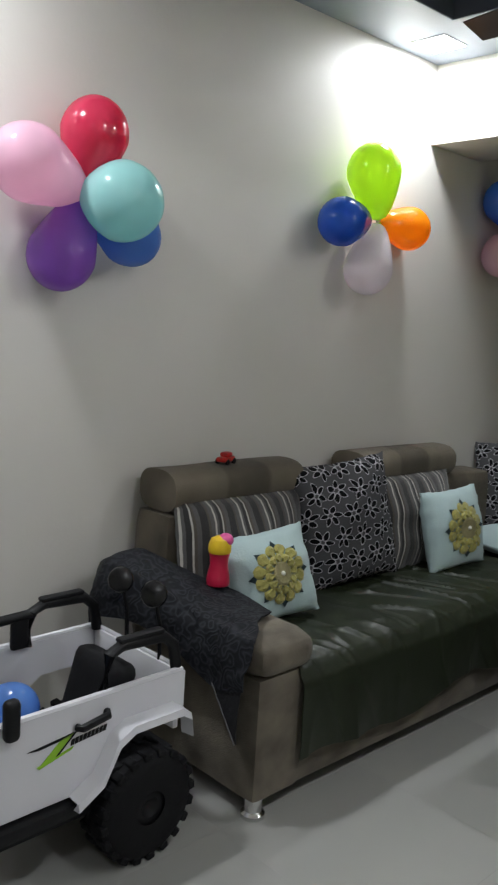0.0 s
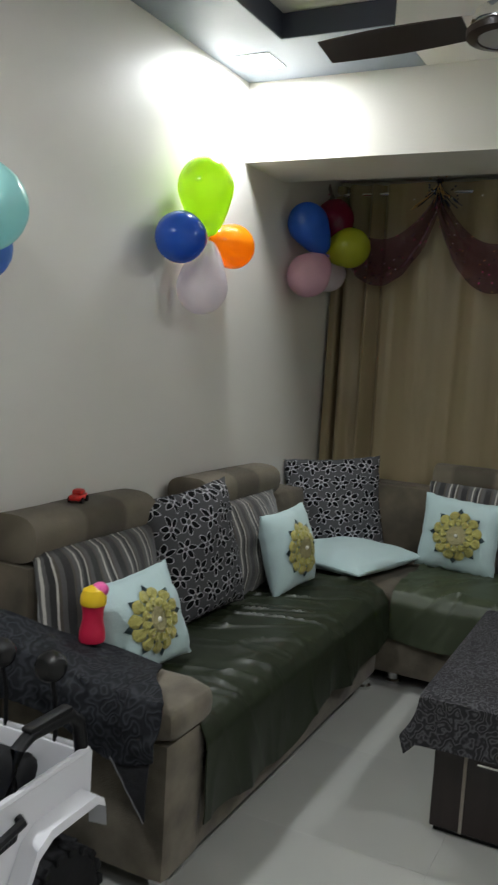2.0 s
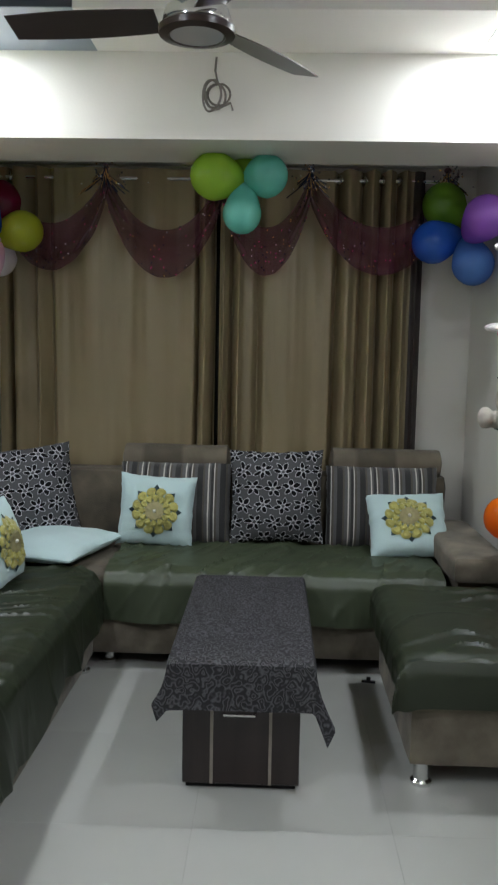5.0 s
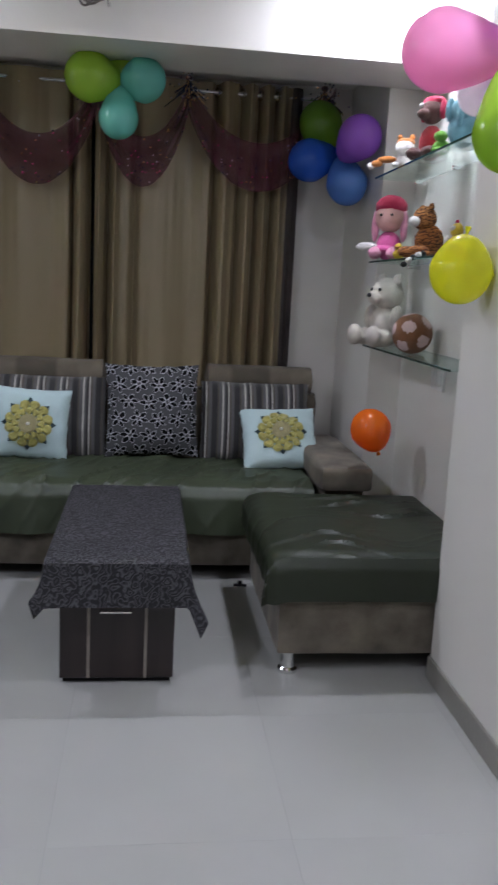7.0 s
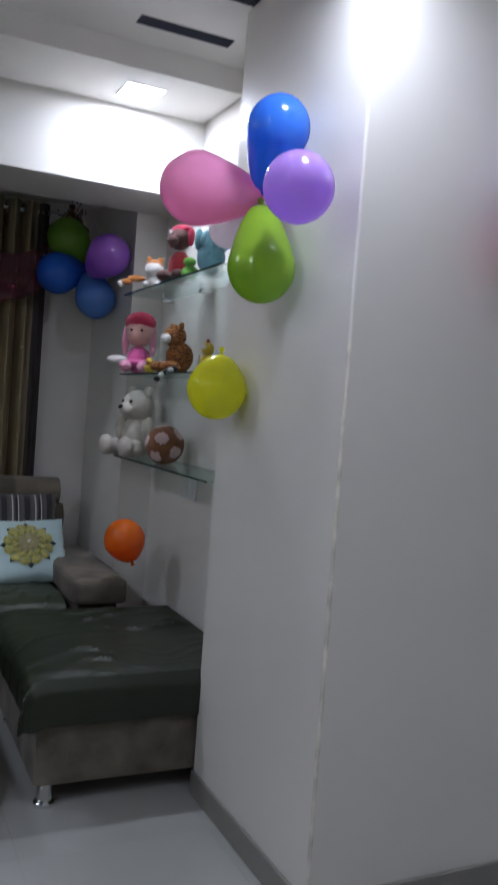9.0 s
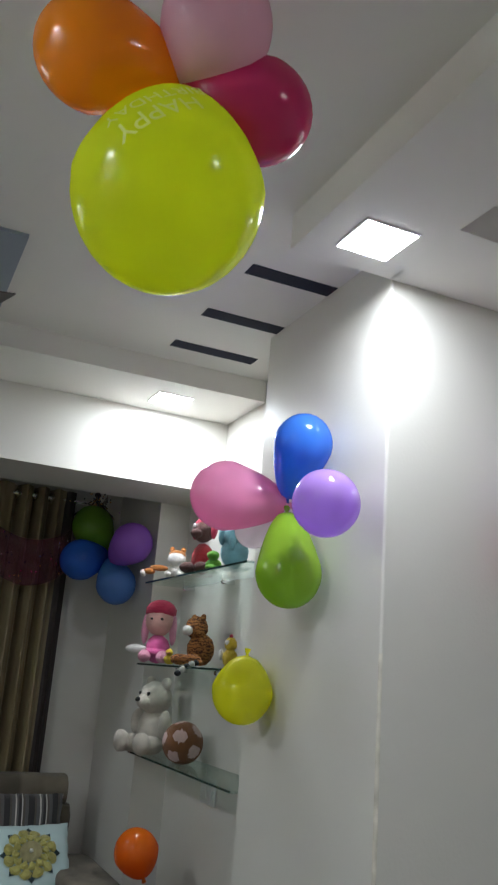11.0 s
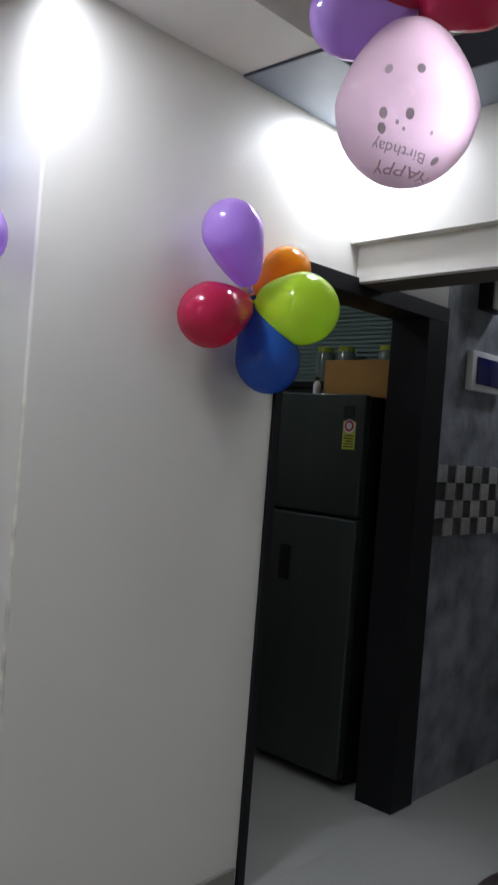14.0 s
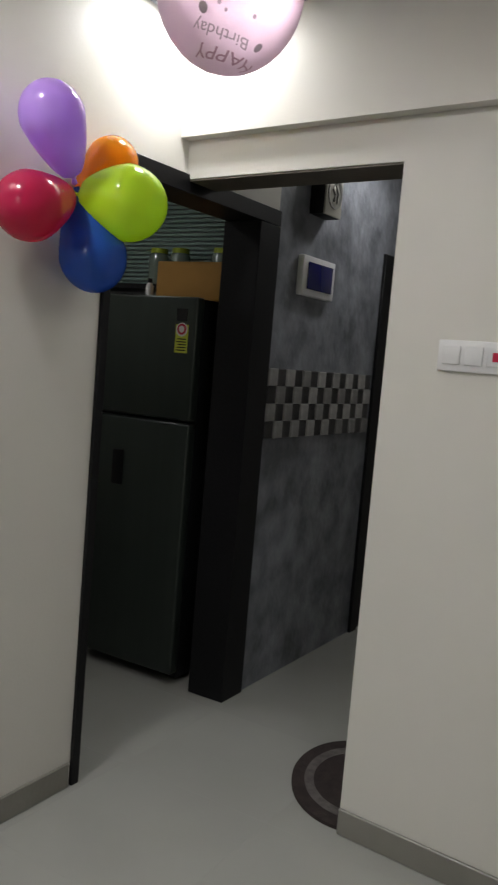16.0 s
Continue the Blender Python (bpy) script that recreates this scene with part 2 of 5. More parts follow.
M = {
    "wall": mat("wall_paint", (0.67, 0.65, 0.60), 0.42, var=0.025, vscale=1.2, bump=0.05, bscale=90, rvar=0.06),
    "ceiling": mat("ceiling_paint", (0.79, 0.77, 0.725), 0.6, var=0.03, vscale=1.5, bump=0.03, bscale=120),
    "bluegrey": mat("blue_grey_paint", (0.27, 0.31, 0.37), 0.45, var=0.06, bump=0.04),
    "slate": mat("slate_blue_paint", (0.050, 0.058, 0.085), 0.6, var=0.08, bump=0.04),
    "navy": mat("dark_blue_paint", (0.012, 0.015, 0.034), 0.9, var=0.1, bump=0.04),
    "tile": mat("vitrified_tile", (0.345, 0.345, 0.322), 0.14, var=0.03, vscale=2.5, bump=0.0, rvar=0.05, island=0.02),
    "grout": mat("grout", (0.345, 0.345, 0.322), 0.3),
    "skirting": mat("skirting_tile", (0.215, 0.205, 0.18), 0.3, var=0.06, vscale=8),
    # one brown suede twice: the second is lightened as if lamplit, for bases and arms
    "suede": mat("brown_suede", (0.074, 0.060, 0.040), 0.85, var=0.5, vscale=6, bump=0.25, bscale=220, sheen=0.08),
    "suede_lit": mat("lit_brown_suede", (0.124, 0.105, 0.077), 0.85, var=0.5, vscale=7, bump=0.25, bscale=220, sheen=0.08),
    "stripe": stripe_mat("striped_upholstery"),
    "banded": banded_mat("banded_suede"),
    "flower": petal_mat("flower_print", (0.066, 0.066, 0.070), (0.44, 0.44, 0.46), (0.002, 0.002, 0.003), 0.098),
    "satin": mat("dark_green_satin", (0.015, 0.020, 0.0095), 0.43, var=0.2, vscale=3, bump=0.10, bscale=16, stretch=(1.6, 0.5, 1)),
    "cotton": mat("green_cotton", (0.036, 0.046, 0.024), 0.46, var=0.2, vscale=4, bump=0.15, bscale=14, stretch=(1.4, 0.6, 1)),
    "mint": mat("pale_mint_cotton", (0.40, 0.52, 0.52), 0.8, var=0.05, bump=0.15, bscale=120, sheen=0.2),
    "chrome": mat("chrome", (0.75, 0.75, 0.75), 0.12, metal=1.0, var=0.04, bump=0.0),
    "curtain": mat("khaki_curtain", (0.27, 0.215, 0.125), 0.40, var=0.10, vscale=2, bump=0.12, bscale=160, sheen=0.0, stretch=(1, 1, 0.15)),
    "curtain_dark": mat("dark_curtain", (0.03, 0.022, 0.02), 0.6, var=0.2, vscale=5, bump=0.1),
    "net": sheer_mat("maroon_net", (0.11, 0.008, 0.026), 0.74),
    "runner": swirl_mat("dark_jacquard", (0.018, 0.0175, 0.019), (0.070, 0.068, 0.074), 30),
    "throw": swirl_mat("navy_jacquard", (0.007, 0.0075, 0.010), (0.023, 0.025, 0.030), 22),
    "hem": mat("grey_fringe", (0.10, 0.10, 0.105), 0.9, bump=0.4),
    "wenge": mat("dark_wood", (0.020, 0.013, 0.012), 0.35, var=0.4, vscale=14, bump=0.1, bscale=50, stretch=(1, 1, 0.08)),
    "palewood": mat("pale_inlay", (0.22, 0.19, 0.16), 0.4, var=0.2, vscale=20),
    "granite": mat("black_granite", (0.006, 0.006, 0.007), 0.5, var=0.3, vscale=90, bump=0.0),
    "stucco": mat("grey_textured_paint", (0.200, 0.210, 0.236), 0.45, var=0.45, vscale=7, bump=0.8, bscale=16),
    "white": mat("white_plastic", (0.72, 0.72, 0.72), 0.35, var=0.03, bump=0.0),
    "black": mat("black_plastic", (0.008, 0.008, 0.009), 0.5, var=0.2, bump=0.08, bscale=40),
    "gloss_black": mat("gloss_black", (0.003, 0.003, 0.004), 0.24, var=0.1, bump=0.0),
    "tyre": mat("tyre_plastic", (0.006, 0.006, 0.007), 0.75, var=0.2, bump=0.15, bscale=60),
    "glass": glass_mat("shelf_glass"),
    "glass_edge": mat("green_glass_edge", (0.02, 0.06, 0.05), 0.1, var=0.1, bump=0.0),
    "lampglow": glow_mat("lamp_diffuser", (0.95, 0.98, 1.0), 30.0),
}
for k in ("granite", "stucco", "satin", "tyre", "black"):
    M[k].node_tree.nodes["Principled BSDF"].inputs["Specular IOR Level"].default_value = 0.42 if k == "satin" else 0.35 if k == "stucco" else 0.25
BALLOON = {
    "red": (0.76, 0.06, 0.14), "rose": (0.94, 0.66, 0.78), "aqua": (0.50, 0.88, 0.85), "violet": (0.45, 0.18, 0.76),
    "sky": (0.16, 0.36, 0.82), "lime": (0.68, 0.94, 0.06), "cobalt": (0.035, 0.17, 0.70), "orange": (1.0, 0.42, 0.012),
    "white": (0.92, 0.86, 0.90), "maroon": (0.34, 0.01, 0.06), "olive": (0.50, 0.54, 0.03), "leaf": (0.40, 0.63, 0.05),
    "leafd": (0.20, 0.42, 0.03), "aqua2": (0.22, 0.66, 0.56), "blue": (0.08, 0.28, 0.86), "hotpink": (1.0, 0.45, 0.70),
    "lilac": (0.62, 0.40, 0.90), "yellow": (0.86, 0.86, 0.02), "orangeS": (0.92, 0.22, 0.01), "crimson": (0.66, 0.03, 0.12),
    "magenta": (0.66, 0.05, 0.22), "printpink": (0.99, 0.83, 0.92), "printyellow": (0.82, 0.90, 0.05),
}
BM = {k: balloon_mat("balloon_" + k, v, 0.80 if k in ("printpink", "printyellow") else 0.6 if k in ("white", "rose", "printyellow") else 0.52, 0.45 if k == "printpink" else 0.0) for k, v in BALLOON.items()}


# ---- builders ----
def finish(bm, name, material, smooth=True):
    me = bpy.data.meshes.new(name)
    bmesh.ops.recalc_face_normals(bm, faces=bm.faces)
    if smooth:
        for f in bm.faces:
            f.smooth = True
        for e in bm.edges:
            if len(e.link_faces) == 2 and e.calc_face_angle(0) > 0.7:
                e.smooth = False
    bm.to_mesh(me)
    bm.free()
    for mm in material if isinstance(material, (list, tuple)) else (material,):
        me.materials.append(mm)
    return me


def part(name, bm, material, parent=None, label="", smooth=True):
    ob = new(name, finish(bm, name, material, smooth))
    if parent:
        ob.parent = parent
    if label:
        tagged(ob, label)
    return ob


def thing(name, m, label, category, group="", kind=""):
    ob = new(name)
    ob.empty_display_size = 0.05
    ob.matrix_world = m
    return tagged(ob, label, category, group, kind)


def structure(name, bm, material, label, category, smooth=False):
    return tagged(part(name, bm, material, smooth=smooth), label, category, kind="structure")


def box(x0, x1, y0, y1, z0, z1, bevel=0.0, seg=2, bm=None):
    bm = bm or bmesh.new()
    got = bmesh.ops.create_cube(bm, size=1, matrix=Matrix.LocRotScale(
        ((x0 + x1) / 2, (y0 + y1) / 2, (z0 + z1) / 2), None, (abs(x1 - x0), abs(y1 - y0), abs(z1 - z0))))
    if bevel:
        es = list({e for v in got["verts"] for e in v.link_edges})
        bmesh.ops.bevel(bm, geom=es, offset=bevel, segments=seg, affect="EDGES", profile=0.5)
    return bm


def moved(bm, m, start=0):
    bmesh.ops.transform(bm, matrix=m, verts=list(bm.verts)[start:])
    return bm


def lathe(profile, n=24, bm=None, m=None):
    """A turned body: profile rows of radius and height, round the local z."""
    bm = bm or bmesh.new()
    rings = []
    for r, z in profile:
        if r < 1e-5:
            rings.append([bm.verts.new((0, 0, z))])
        else:
            rings.append([bm.verts.new((r * math.cos(a), r * math.sin(a), z)) for a in (math.tau * i / n for i in range(n))])
    for a, b in zip(rings, rings[1:]):
        for i in range(n):
            j = (i + 1) % n
            if len(a) == 1 and len(b) > 1:
                bm.faces.new((a[0], b[i], b[j]))
            elif len(b) == 1 and len(a) > 1:
                bm.faces.new((a[i], a[j], b[0]))
            elif len(a) > 1:
                bm.faces.new((a[i], a[j], b[j], b[i]))
    if m:
        bmesh.ops.transform(bm, matrix=m, verts=[v for r in rings for v in r])
    return bm


def tube(points, r, n=8, bm=None):
    """A round bar along points."""
    bm = bm or bmesh.new()
    pts = [Vector(p) for p in points]
    rings = []
    for i, p in enumerate(pts):
        d = (pts[min(i + 1, len(pts) - 1)] - pts[max(i - 1, 0)]).normalized()
        up = Vector((0, 0, 1)) if abs(d.z) < 0.95 else Vector((1, 0, 0))
        a = d.cross(up).normalized()
        b = d.cross(a)
        rings.append([bm.verts.new(p + r * (a * math.cos(t) + b * math.sin(t))) for t in (math.tau * k / n for k in range(n))])
    for a, b in zip(rings, rings[1:]):
        for k in range(n):
            bm.faces.new((a[k], a[(k + 1) % n], b[(k + 1) % n], b[k]))
    bm.faces.new(rings[0])
    bm.faces.new(rings[-1])
    return bm


def ball(r, scale=(1, 1, 1), at=(0, 0, 0), seg=16, bm=None, mi=0):
    bm = bm or bmesh.new()
    n0 = len(bm.faces)
    bmesh.ops.create_uvsphere(bm, u_segments=seg, v_segments=max(6, seg // 2), radius=r,
                              matrix=Matrix.LocRotScale(at, None, scale))
    bm.faces.ensure_lookup_table()
    for f in bm.faces[n0:]:
        f.material_index = mi
    return bm


def grid(fn, nu, nv, bm=None, thick=0.0):
    """A sheet of fn(u, v), u and v from 0 to 1; with thickness it gets a back and edges."""
    bm = bm or bmesh.new()
    vs = [[bm.verts.new(fn(i / nu, j / nv)) for j in range(nv + 1)] for i in range(nu + 1)]
    fs = [bm.faces.new((vs[i][j], vs[i + 1][j], vs[i + 1][j + 1], vs[i][j + 1])) for i in range(nu) for j in range(nv)]
    if thick:
        bm.normal_update()
        back = [[bm.verts.new(v.co - v.normal * thick) for v in row] for row in vs]
        for i in range(nu):
            for j in range(nv):
                bm.faces.new((back[i][j], back[i][j + 1], back[i + 1][j + 1], back[i + 1][j]))
        rim = [(i, 0) for i in range(nu)] + [(nu, j) for j in range(nv)] + [(i, nv) for i in range(nu, 0, -1)] + [(0, j) for j in range(nv, 0, -1)]
        for (a, b), (c, d) in zip(rim, rim[1:] + rim[:1]):
            bm.faces.new((vs[a][b], vs[c][d], back[c][d], back[a][b]))
    return bm


def pillow_bm(w, h, t, seed=0, n=24, pinch=0.06):
    """A stuffed cushion standing in the local x-z plane, its face towards -y: full in the middle, thin at the seam, corners drawn out."""
    bm = bmesh.new()

    def side(s):
        def fn(u, v):
            a, b = 2 * u - 1, 2 * v - 1
            fat = (max(0, 1 - abs(a) ** 2.6) * max(0, 1 - abs(b) ** 2.6)) ** 0.55
            x = a * w / 2 * (1 - pinch * (1 - b * b) * abs(a) ** 3)
            z = b * h / 2 * (1 - pinch * (1 - a * a) * abs(b) ** 3)
            q = noise.noise((a * 1.8 + seed * 7, b * 1.8, seed)) * 0.16 * fat * t
            rim = min(1.0, 4 * fat) * (1 - fat) ** 1.5          # gathers that run in from the seam
            q += s * 0.05 * t * rim * noise.noise((a * 9 + seed, b * 9, 4.0))
            return (x + 0.006 * noise.noise((b * 5, seed, 1)) * a * a, s * (fat * t / 2 + 0.004) + q, z + h / 2 + 0.006 * noise.noise((a * 5, seed, 2)) * b * b)
        return fn
    grid(side(-1), n, n, bm)
    grid(side(1), n, n, bm)
    bmesh.ops.remove_doubles(bm, verts=bm.verts, dist=0.0001)
    # join the two halves along the seam
    edge = [e for e in bm.edges if len(e.link_faces) == 1]
    bmesh.ops.bridge_loops(bm, edges=edge)
    return bm


# ---- the room ----
def wall(name, x0, x1, y0, y1, z0, z1, label, material=None, cat="wall"):
    return structure(name, box(x0, x1, y0, y1, z0, z1), material or M["wall"], label, cat)


CREAM = "smooth cream-painted plaster wall"
wall("wall_north", WEST_X, FAR_X + 0.2, WALL_Y, WALL_Y + 0.2, 0, 2.9, CREAM + " behind the long sofa")
wall("wall_west", WEST_X - 0.2, WEST_X, SOUTH_Y - 3.2, WALL_Y + 0.2, 0, 2.9, CREAM + " opposite the window")
# window wall with its opening
WY0, WY1, WZ0, WZ1 = 1.50, 3.45, 0.75, 2.25
bmw = box(FAR_X, FAR_X + 0.2, 0.4, WALL_Y, 0, WZ0)
box(FAR_X, FAR_X + 0.2, 0.4, WALL_Y, WZ1, 2.9, bm=bmw)
box(FAR_X, FAR_X + 0.2, 0.4, WY0, WZ0, WZ1, bm=bmw)
box(FAR_X, FAR_X + 0.2, WY1, WALL_Y, WZ0, WZ1, bm=bmw)
structure("wall_east", bmw, M["wall"], "cream plaster wall round the curtained window", "wall")
win = tagged(new("window_1"), "dark window pane behind closed curtains at night", "window", kind="structure")
part("window_frame", box(FAR_X + 0.08, FAR_X + 0.12, WY0, WY1, WZ0, WZ0 + 0.05, bm=box(FAR_X + 0.08, FAR_X + 0.12, WY0, WY1, WZ1 - 0.05, WZ1)), M["black"], win)
part("pane", box(FAR_X + 0.095, FAR_X + 0.105, WY0, WY1, WZ0 + 0.05, WZ1 - 0.05), M["gloss_black"], win)

wall("wall_bay_side", BEAM1, FAR_X, 0.4, BAY_Y, 0, 2.9, CREAM + " at the side of the window bay")
bmr = box(P1[0], BEAM1, 0.4, REC_Y, 0, 2.9)
structure("wall_recess", bmr, M["wall"], "cream wall of the shallow shelf recess", "wall")
bmp = box(P2[0], P1[0], 0.105, P2[1], 0, 2.9)
bmesh.ops.bevel(bmp, geom=[e for e in bmp.edges if all(abs(v.co.x - P2[0]) + abs(v.co.y - P2[1]) < 1e-4 for v in e.verts)], offset=0.008, segments=3, affect="EDGES", profile=0.5)
structure("pillar", bmp, M["wall"], "broad cream-painted pillar between shelves and kitchen", "pillar")
def worn_edge_bm():
    """A ragged strip of rubbed paint along the pillar's corner."""
    def fn(u, v):
        z = 0.10 + 1.45 * u
        w = (0.001 + 0.004 * abs(noise.noise((z * 3, 1, 0)))) * (1 - abs(2 * u - 1) ** 4) * (0.6 + 0.8 * noise.noise((z * 14, v, 2)))
        e = (v - 0.5) * 2
        return (P2[0] + 0.0019, P2[1] - 0.0019, z) if abs(e) < 0.01 else (P2[0] - 0.0006 + (0.0075 + w * abs(e) if e > 0 else 0), P2[1] + 0.0006 - (0.0075 + w * abs(e) if e < 0 else 0), z)
    return grid(fn, 90, 4)


part("worn_edge", worn_edge_bm(), mat("rubbed_paint", (0.60, 0.565, 0.49), 0.6, var=0.25, vscale=18), bpy.data.objects["pillar"], "brownish rubbed paint along the corner")
# kitchen wall: lintel over the doorway, then the grey textured wall beyond it
K0, K1, KT = 0.105, -0.95, 2.10
wall("wall_kitchen", 2.19, 2.34, K1, K0, KT, 2.9, "cream wall over the kitchen doorway")
wall("wall_passage", 2.19, 2.34, -3.5, K1, 0, 2.9, "grey wall with rough textured paint", M["stucco"])
# south wall with the opening to the passage
O0 = -0.846                                # the opening's free edge, along the wall
SOUTH = pose(2.19, -0.29, 0, 0, 0, -4.57)  # this wall stands a little out of square
bms = box(-4.1, O0, -0.17, 0, 0, 2.9)
box(O0, 0.014, -0.17, 0, 2.088, 2.9, bm=bms)
structure("wall_south", moved(bms, SOUTH), M["wall"], "cream wall with an opening to the passage", "wall")
# thin board added under the lintel; its dark brown is the soffit's shade
structure("trim", moved(box(O0 + 0.001, 0.0, -0.168, -0.002, 2.080, 2.087), SOUTH), mat("soffit_shade_brown", (0.10, 0.085, 0.066), 0.6, var=0.2, vscale=9), "dark brown strip under the passage opening's lintel, coloured as the soffit's shade", "trim")
structure("beam_south", moved(box(-4.1, 0, 0.002, 0.05, 2.218, 2.9), SOUTH), M["wall"], "cream beam over the passage opening", "beam")
wall("wall_passage_west", 0.95, 1.05, -3.5, -0.37, 0, 2.9, "plain wall of the dim passage")
wall("wall_passage_end", 1.05, 2.19, -3.6, -3.5, 0, 2.9, "plain wall at the passage end")
structure("beam", box(BEAM0, BEAM1, 0.842, WALL_Y, BEAM_Z, 2.9), M["wall"], "deep white beam before the window bay", "beam")
# kitchen shell
wall("wall_kitchen_back", 2.34, 4.3, -1.62, -1.5, 0, 2.9, "dark kitchen back wall", M["stucco"])
wall("wall_kitchen_side", 4.2, 4.3, -1.5, 0.4, 0, 2.9, "plain kitchen wall")
wall("wall_kitchen_north", 3.092, 4.2, 0.3, 0.398, 0, 2.9, "plain kitchen wall")

# ceiling: main sheet, lowered border with the lamps, bay ceiling
bmc = box(WEST_X, BEAM0, SOUTH_Y, WALL_Y, CEIL, 2.9)
box(BEAM1, FAR_X, BAY_Y, WALL_Y, 2.415, 2.9, bm=bmc)
box(0.95, 2.19, -3.5, -0.40, 2.6, 2.9, bm=bmc)
box(2.34, 4.2, -1.5, 0.3, 2.6, 2.9, bm=bmc)
structure("ceiling", bmc, M["ceiling"], "off-white plaster ceiling", "ceiling")
bml = box(WEST_X, 2.12, 1.05, 1.37, SOFF, CEIL)
box(1.87, 2.188, 0.374, 1.05, SOFF, CEIL, bm=bml)
box(2.12, 2.186, 1.042, 1.37, SOFF, CEIL, bm=bml)
box(3.44, BEAM0, 0.845, 2.798, 2.605, CEIL, bm=bml)
structure("ceiling_border", bml, M["ceiling"], "lowered off-white ceiling border with lamps", "ceiling")


def corner_band(name, rects, z, edges, label):
    bm = bmesh.new()
    for r in rects:
        box(*r, z, CEIL - 0.001, bm=bm)
    ob = structure(name, bm, M["bluegrey"], label, "ceiling")
    for r in edges:
        part("edge", box(*r, z + 0.002, CEIL - 0.003), M["slate"], ob)
    return ob


corner_band("ceiling_band_1", [(3.44, BEAM0, 2.80, WALL_Y), (0.4, 3.44, 3.24, WALL_Y)], 2.605,
            [(3.435, 3.44, 2.80, 3.24), (0.4, 3.435, 3.235, 3.24)], "blue-grey lowered corner band of the ceiling")
corner_band("ceiling_band_2", [(1.87, 2.186, -0.245, 0.366), (1.2, 1.87, -0.245, 0.05)], 2.588, [(1.865, 1.87, 0.055, 0.366), (1.2, 1.865, 0.05, 0.055), (1.87, 2.186, 0.366, 0.372)],
            "blue-grey lowered ceiling corner over the passage opening")
for vx in (2.50, 2.88, 3.22):
    structure("ceiling_groove", box(vx, vx + 0.07, 0.99 if vx > 3 else 1.042, 1.345, CEIL - 0.002, CEIL + 0.01), M["navy"], "dark blue painted groove in the ceiling", "ceiling")
structure("ceiling_panel", box(2.70, 3.30, 2.0, 2.63, CEIL - 0.012, CEIL), M["bluegrey"], "dark grey painted rectangle round the fan hook", "ceiling")
# every lamp gets this fixture, the unseen and added ones too
for lx, ly, lz, power in LAMPS:
    pl = thing("ceiling_light", pose(lx, ly, lz), "square white flush ceiling light, switched on", "ceiling light", "ceiling lights")
    part("frame", box(-0.082, 0.082, -0.082, 0.082, -0.004, 0, 0.001), M["white"], pl)
    part("diffuser", box(-0.076, 0.076, -0.076, 0.076, -0.0065, -0.0045), M["lampglow"], pl)

# floor
structure("floor", box(WEST_X, FAR_X, -3.6, WALL_Y, -0.1, -0.003), M["grout"], "glossy pale floor tiles with fine joints", "floor")
FLOOR = bpy.data.objects["floor"]


# skirting
def skirt(x0, x1, y0, y1):
    structure("baseboard", box(x0, x1, y0, y1, 0, 0.085, 0.003, 1), M["skirting"], "grey-brown tile skirting", "baseboard")


skirt(2.178, P1[0], 1.04, 1.052)
skirt(2.178, 2.19, 0.13, 1.04)
structure("baseboard", moved(box(-4.1, O0, 0, 0.012, 0, 0.085, 0.003, 1), SOUTH), M["skirting"], "grey-brown tile skirting", "baseboard")
skirt(WEST_X, FAR_X, WALL_Y - 0.012, WALL_Y)


# ---- sofas ----
def leg(parent, x, y, h=0.065):
    part("leg", lathe([(0, 0), (0.036, 0), (0.036, 0.012), (0.026, 0.02), (0.026, h), (0, h)], 20, m=pose(x, y, 0)), M["chrome"], parent, "polished chrome foot")


def roll_bm(length, r, depth, seed):
    """A padded head roll along the local x, rounder above, sunk a little unevenly."""
    def fn(u, v):
        a = math.tau * v
        x = u * length
        end = min(1.0, min(u, 1 - u) * length / 0.022) ** 0.35
        w = 1 + 0.05 * noise.noise((x * 5, math.sin(a), seed))
        return (x, math.copysign(abs(math.cos(a)) ** 0.7, math.cos(a)) * depth * end * w, math.copysign(abs(math.sin(a)) ** 0.75, math.sin(a)) * r * end * w)
    bm = grid(fn, 26, 24)
    bmesh.ops.remove_doubles(bm, verts=bm.verts, dist=0.001)
    return bm


def slab_bm(x0, x1, y0, y1, z0, z1, soft=0.04, seed=0, sag=0.01):
    """A stuffed block with soft edges and a slightly uneven skin."""
    bm = box(x0, x1, y0, y1, z0, z1)
    bmesh.ops.subdivide_edges(bm, edges=list(bm.edges), cuts=7, use_grid_fill=True)
    c = Vector(((x0 + x1) / 2, (y0 + y1) / 2, (z0 + z1) / 2))
    h = Vector((abs(x1 - x0) / 2, abs(y1 - y0) / 2, abs(z1 - z0) / 2))
    for v in bm.verts:
        d = v.co - c
        inner = Vector([max(-(k - soft), min(k - soft, e)) for e, k in zip(d, h)])
        out = d - inner
        if out.length > 1e-6:
            out = out.normalized() * soft
        n = noise.noise((v.co * 4.0) + Vector((seed, 0, 0)))
        v.co = c + inner + out * (1 + sag / soft * n)
    return bm


def striped_cushion(parent, w, h, t, m, seed):
    ob = part("back_cushion", pillow_bm(w, h, t, seed, 16, 0.02), M["stripe"], parent, "striped charcoal and beige back cushion")
    ob.matrix_local = m
    return ob


